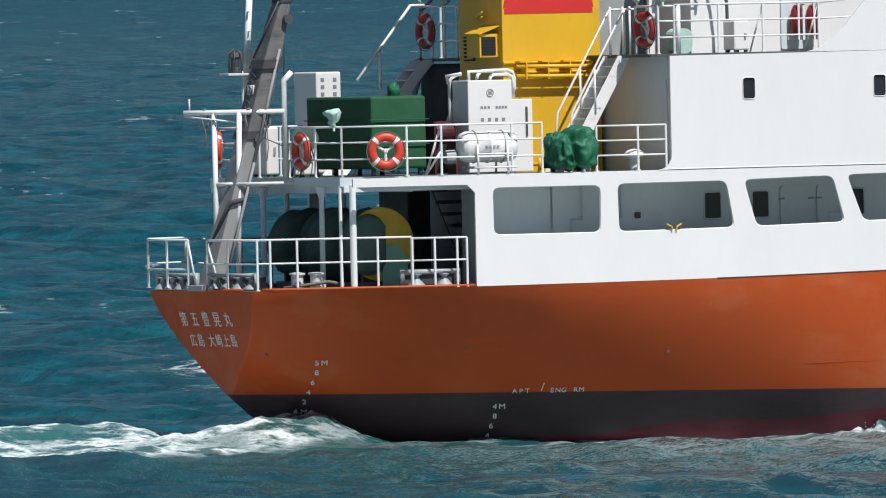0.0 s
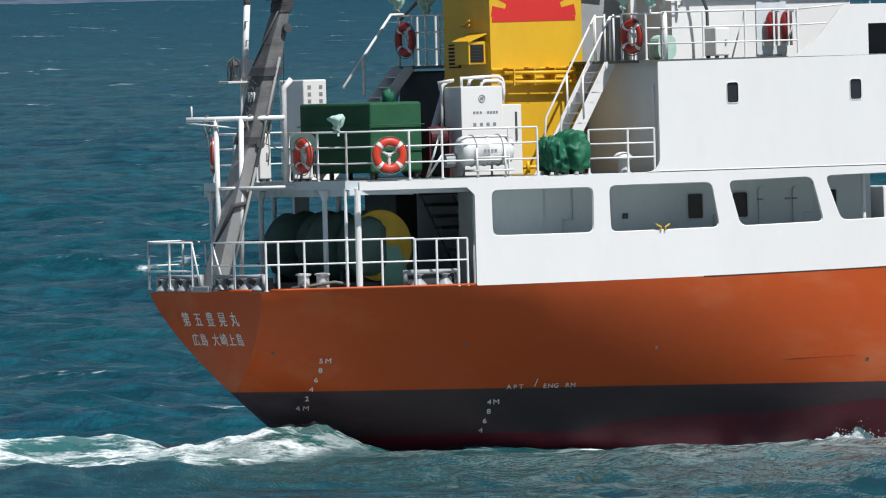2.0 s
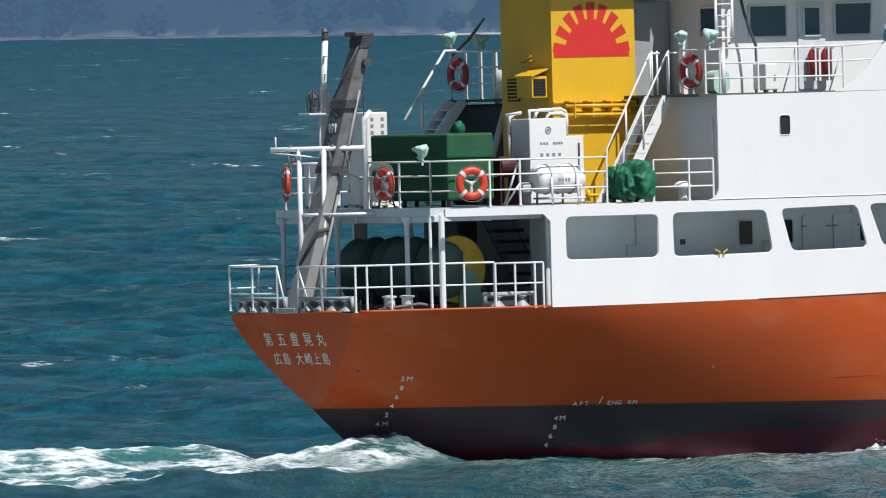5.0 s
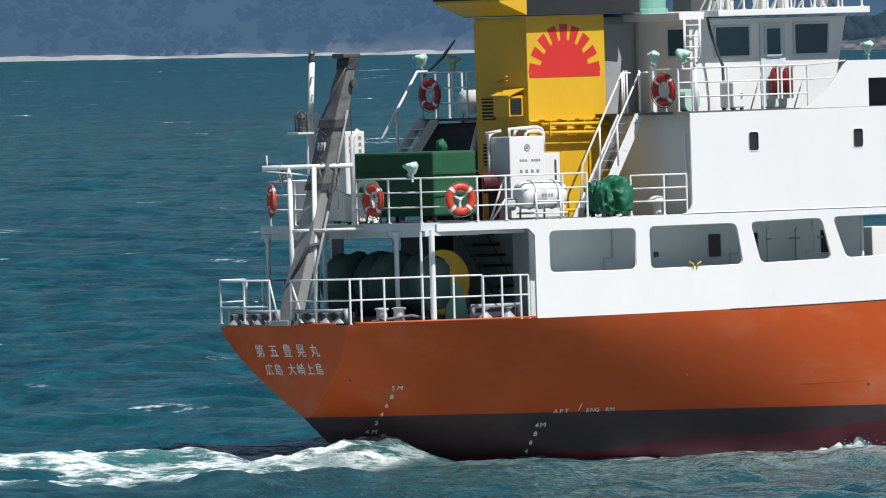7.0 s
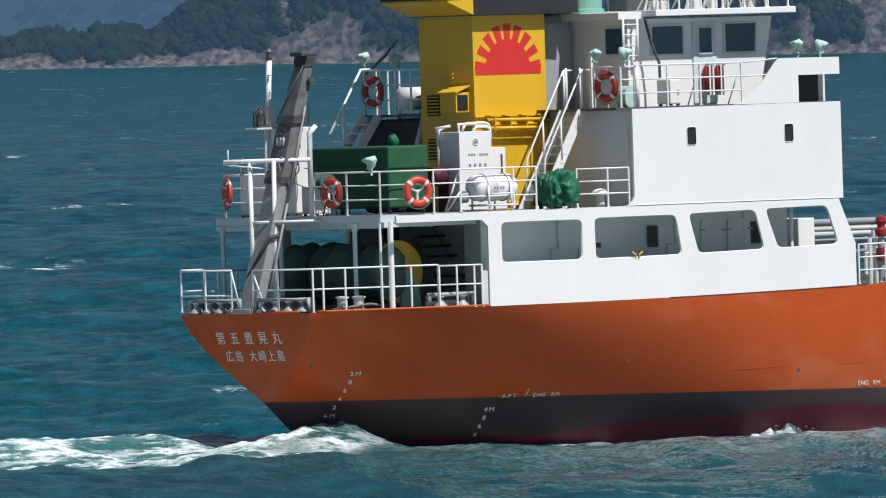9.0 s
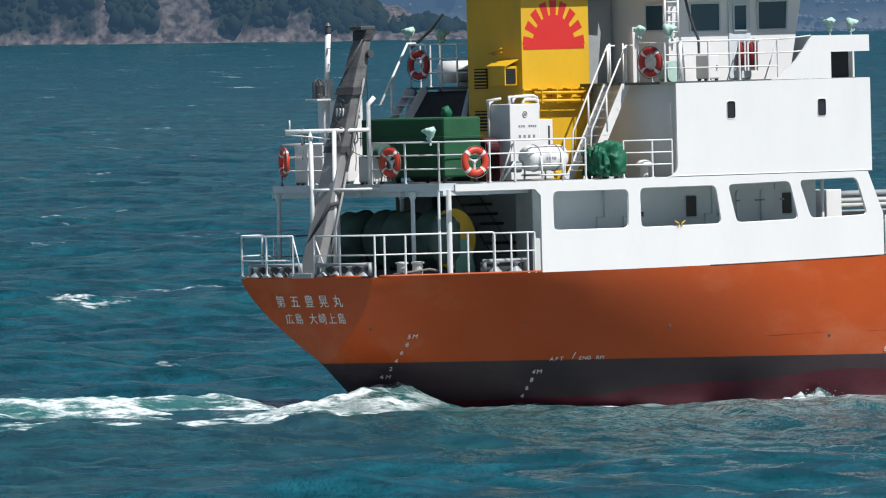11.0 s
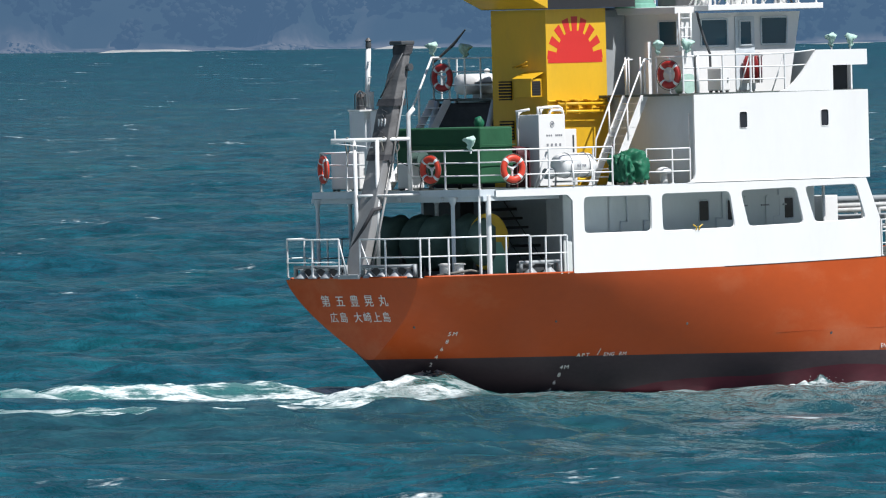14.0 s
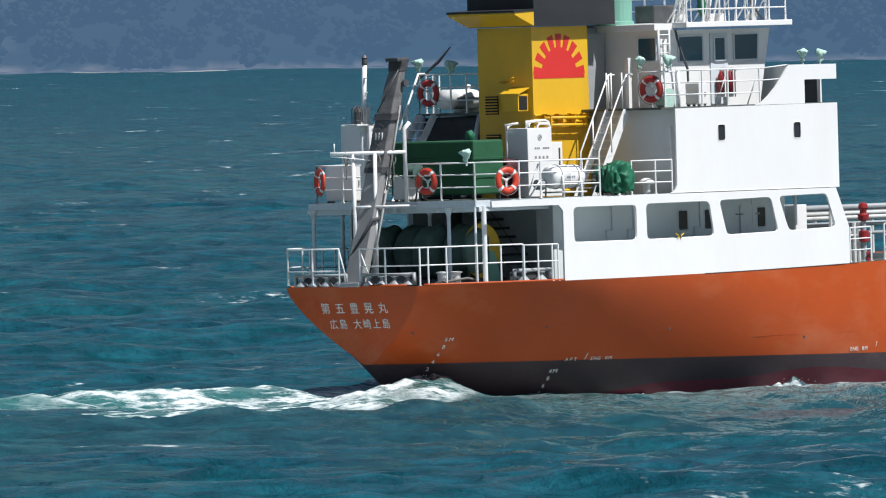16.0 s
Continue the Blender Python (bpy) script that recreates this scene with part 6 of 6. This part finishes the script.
def extinguisher(m):
    t = aboard("fire_extinguisher", "red fire extinguisher on a white wall rack", "fire extinguisher", m, "extinguishers by the wheelhouse door")
    bm = bmesh.new()
    lathe(bm, [(0.05, 0), (0.10, 0.02), (0.105, 0.5), (0.06, 0.60), (0.03, 0.64)], (0, 0, 1), (0, 0, 0), 16)
    part("bottle", bm, REDGEAR, t, smooth=True)
    bm = bmesh.new()
    box(bm, 0.10, 0.15, -0.12, 0.12, -0.08, 0.72)
    box(bm, -0.13, 0.15, 0.10, 0.13, -0.08, 0.0)
    box(bm, -0.02, 0.02, -0.14, -0.115, -0.08, 0.72)
    box(bm, -0.02, 0.15, -0.14, -0.115, 0.66, 0.72)
    part("rack", bm, WHITE, t)
    return t


ex = extinguisher(pose(7.92, -2.94, 4.92))
again(ex, pose(8.28, -2.94, 4.92))


def pale_drum():
    t = aboard("hose_box", "pale green rounded hose box on the bridge deck", "hose box", pose(5.0, -3.55, 4.61))
    bm = bmesh.new()
    ring = rounded([(-0.22, 0), (0.22, 0), (0.22, 0.52), (-0.22, 0.52)], 0.2, 5)
    plate(bm, ring, [], 0.35, Matrix())
    part("body", bm, PALE, t)


pale_drum()


def ventilator(m):
    t = aboard("mushroom_vent", "small white mushroom ventilator on deck", "ventilator", m)
    bm = bmesh.new()
    tube(bm, (0, 0, 0), (0, 0, 0.3), 0.10, 14)
    part("stem", bm, WHITE, t)
    bm = bmesh.new()
    lathe(bm, [(0.05, 0.26), (0.2, 0.27), (0.2, 0.36), (0.12, 0.42), (0.02, 0.44)], (0, 0, 1), (0, 0, 0), 16)
    part("cap", bm, WHITE, t, smooth=True)
    return t


mv = ventilator(pose(3.75, -3.7, 2.26))
again(mv, pose(2.75, -3.5, 2.26))


t = aboard("hose_reel", "dark maroon hose reel behind the canister", "hose reel", pose(0.45, -1.55, 2.26))
bm = bmesh.new()
lathe(bm, [(0.02, -0.2), (0.22, -0.2), (0.24, 0.0), (0.22, 0.2), (0.02, 0.2)], (1, 0, 0), (0, 0, 0.85), 20)
part("reel", bm, MAROON, t)
bm = bmesh.new()
box(bm, -0.26, -0.22, -0.2, 0.2, 0, 1.05)
part("stand", bm, MAROON, t)
bm = bmesh.new()
box(bm, 0.22, 0.26, -0.2, 0.2, 0, 1.05)
part("stand", bm, MAROON, t)


def cable_reel(m):
    t = aboard("cable_reel", "dark green cable reel on a low frame", "reel", m)
    bm = bmesh.new()
    lathe(bm, [(0.05, -0.16), (0.24, -0.16), (0.24, -0.13), (0.15, -0.12), (0.16, 0.0), (0.15, 0.12), (0.24, 0.13), (0.24, 0.16), (0.05, 0.16)], (0, 1, 0), (0, 0, 0.78), 22)
    part("drum", bm, DRUMCLOTH, t)
    bars("frame_leg", DKGREY, t, [[(-0.22, y, 0), (0, y, 0.78), (0.22, y, 0)] for y in (-0.2, 0.2)], 0.022)
    bars("cable", DKGREY, t, [[(0.16, 0, 0.8), (0.24, -0.05, 0.5), (0.18, -0.1, 0.1), (0.3, -0.2, 0.02)]], 0.014)


cable_reel(pose(-2.1, -0.42, 2.26))


# ropes hung on the gallows
for k, (x, y) in enumerate(((-3.95, 0.40), (-3.30, -0.30), (-2.95, -0.43))):
    t = aboard("rope_coil", "short hank of dark rope hung on the gallows bar", "rope", pose(x, y, 3.62), "rope hanks on the gallows")
    bars("hank", ROPE, t, [[(0.07 * math.cos(a), 0.02 * math.sin(3 * a), -0.13 + 0.20 * math.sin(a)) for a in np.linspace(0, 2 * math.pi, 17)]], 0.022, n=6)
    bars("tail", ROPE, t, [[(0, 0, -0.3), (0.03, 0.02, -0.5 - 0.12 * k), (-0.02, 0, -0.7 - 0.15 * k)]], 0.012, n=5)


# aerial leaning out from the platform
t = aboard("whip_aerial", "dark wrapped whip aerial leaning from the platform rail", "aerial", pose(2.45, 3.32, 5.6))
bm = bmesh.new()
tube(bm, (0, 0, 0), (0.18, -0.55, 0.45), 0.03, 8, 0.045)
tube(bm, (0.18, -0.55, 0.45), (0.3, -0.9, 0.85), 0.045, 8, 0.02)
part("rod", bm, DKGREY, t)


# ---- the wake, which travels with the ship ----
wx = np.concatenate([np.arange(-75, -26, 0.45), np.arange(-26, 18, 0.14)])
wy = np.concatenate([np.arange(-46, -8, 0.38), np.arange(-8, 5, 0.16), np.arange(5, 12, 0.6)])
WX, WY = np.meshgrid(wx, wy, indexing="ij")
aft = np.clip(-WX - 1.5, 0, None)
lumps = fbm(WX / 1.1 + 50, WY / 1.6 + 50, 5, 11)
fine = fbm(WX / 0.40 + 90, WY / 0.8 + 90, 4, 12)


def band(centre, width):
    return np.exp(-((WY - centre) / width) ** 2)


# the hump thrown up at the stern, the far edge of the wake, its near streaks, the laced water between
hump = np.exp(-((WY + 1.3) / np.where(WY > -1.3, 0.8, 1.05)) ** 2) * np.interp(WX, [-8, -5.5, -3.6, -2.4, -1.7, -1.0], [0, 0.5, 0.92, 1.0, 0.5, 0])
# foam crowns the hump, its near face shows dark laced water
crown = np.exp(-((WY + 1.15) / np.where(WY < -1.15, 0.62, 2.6)) ** 2) * np.interp(WX, [-8, -5.5, -3.6, -2.4, -1.7, -1.2], [0, 0.55, 1.05, 1.3, 0.9, 0.1])
face = band(-1.6, 1.3) * np.interp(WX, [-8, -5.5, -3.6, -2.4, -1.2, 0], [0, 0.26, 0.16, 0.12, 0.14, 0.16])
far_edge = band(np.minimum(0.9 + 0.35 * aft, 4.6), 1.1 + 0.07 * aft) * np.interp(WX, [-30, -19, -14, -9, -5.5, -4, -2.6], [0, 0.20, 0.55, 0.80, 0.66, 0.42, 0])
streak = band(-2.0 - 0.31 * aft, 0.55 + 0.05 * aft) * np.interp(WX, [-30, -21, -15, -8, -4.5, -2.6], [0, 0.30, 0.56, 0.68, 0.55, 0.12])
inside = (WY < np.minimum(1.5 + 0.35 * aft, 6.0)) * (WY > -2.4 - 0.34 * aft) * np.interp(WX, [-36, -24, -17, -10, -3, 0], [0, 0.14, 0.44, 0.62, 0.28, 0.0])
hull_y = np.array([[-hull_half(min(max(x, -3.6), 20), -3.35) for x in wx]]).T
off = hull_y - WY
# lace along the hull, partly the white side's reflection painted as foam
beside = (off > -0.3) * np.clip(1 - off / 15, 0, 1) ** 0.8 * np.interp(WX, [-4, -1, 2, 12, 17], [0.05, 0.20, 0.24, 0.25, 0.14]) * (0.6 + 0.4 * np.clip(off / 4, 0, 1)) * (0.25 + 1.5 * fbm(WX / 3.5 + 3, WY / 6 + 8, 4, 15))
line = np.exp(-((off - 0.12) / 0.22) ** 2) * np.interp(WX, [-1, 1.5, 3, 12, 17], [0.2, 0.7, 0.92, 0.92, 0.7]) * (0.55 + 0.75 * fbm(WX / 1.7 + 7, WY * 0 + 3, 3, 13))
spike = np.clip(2.2 * fbm(WX / 0.22 + 4, WY / 0.5 + 6, 3, 17) - 0.55, 0.05, 1.3)
bump_x = np.exp(-((WX - 8.8) / 0.72) ** 2) + 0.3 * np.exp(-((WX - 10.3) / 0.5) ** 2) + 0.15 * np.exp(-((WX - 4.4) / 0.35) ** 2)
splash = np.exp(-((off - 0.22) / 0.45) ** 2) * bump_x
foam = np.maximum.reduce([face, far_edge, streak, inside, beside, line, 1.6 * splash]) * (0.55 + 0.75 * lumps)
# the foam dies out some way astern
# crests and troughs of the churned water: white on the crests, green between
ends = np.clip((WX + 14.6 - 1.07 * WY) / 6 + 0.95, 0.0, 1)
ripple = fbm(WX / 0.95 + 33, WY / 2.4 + 21, 4, 61) - 0.5
foam = foam * np.where(WX < -3, ends, 1.0)
region = np.clip(1.6 * np.maximum.reduce([far_edge, streak, inside, 0.7 * beside]), 0, 1)
foam = foam + 1.5 * ripple * region * np.clip(foam * 2, 0, 1)
foam = np.maximum(foam, np.clip(3.0 * splash, 0, 1))
foam = np.maximum(foam, np.clip(1.35 * crown * (0.8 + 0.35 * lumps), 0, 1))
churn = np.clip(0.9 * inside + 0.5 * far_edge + 0.45 * beside + 0.3 * line, 0, 1)
roll_w = 0.09 * np.sin((WX * 0.86 + WY * 0.5) * 2 * math.pi / 5.2) * band(-6, 4) * np.interp(WX, [-40, -10, 2, 12], [0, 0.8, 1, 0.7])
fade = np.clip((WY + 46) / 14, 0, 1) * np.clip((12 - WY) / 4, 0, 1) * np.clip((WX + 75) / 30, 0, 1) * np.clip((18 - WX) / 3, 0, 1)
hollow = 0.10 * np.exp(-((WX - 4.5) / 3.2) ** 2) * band(-4.5, 2.5) * 0.4
chop = 0.75 * swell(WX * 1.0 + 900, WY * 1.0 - 200) * np.clip((-WY - 5) / 6, 0.25, 1)
WZ = -0.55 + fade * (0.55 + 0.12 + chop + 0.34 * ripple * np.maximum(region, 0.75 * band(-8, 8) * np.clip((-WY - 4.5) / 3, 0.2, 1)) + hump * (0.60 + 0.20 * (fine - 0.4)) + 0.58 * far_edge + 0.12 * streak + 0.26 * (lumps - 0.5) + roll_w + 0.40 * (fbm(WX / 3 + 9, WY / 4 + 2, 4, 19) - 0.5) * np.clip((-WY - 6) / 6, 0, 1) + splash * (0.10 + 0.36 * spike) + 0.03 * line * (0.3 + spike) - 0.09 * np.interp(WX, [2, 8], [0, 1]) * np.exp(-(off / 7) ** 2) + np.clip(foam, 0, 1) * 0.12 * (fine - 0.4) - hollow)
wake = sheet("wake", WX, WY, WZ, WAKEM, (("foam", np.clip(foam, 0, 1)), ("churn", churn)), kind="stuff", label="churned white and green wake behind the stern", category="wake")


# drops flung up by the splash along the side
FOAMW = material("spray_white", (0.80, 0.83, 0.83), 0.6, vary=0.05)


def spray_spot(rng):
    x = rng.normal(8.9, 0.40)
    y = -hull_half(min(max(x, -3.6), 20), -3.35) - abs(rng.normal(0.15, 0.2))
    return x, y, 0.12 + abs(rng.normal(0, 0.28)) * math.exp(-((x - 8.9) / 0.5) ** 2)


spray = clumps("spray", FOAMW, 160, 77, spray_spot, lambda r: r.uniform(0.004, 0.013), 1.0, "white drops of spray over the wake", "spray")


# ---- what moves ----
def motions():
    for thing, m in CARRIED:
        walk(thing, [(t, s @ m) for t, s in SHIP_ROWS])
    for thing in (wake, spray):
        walk(thing, [(t, pose(s.translation.x, s.translation.y, 0)) for t, s in SHIP_ROWS])


motions()
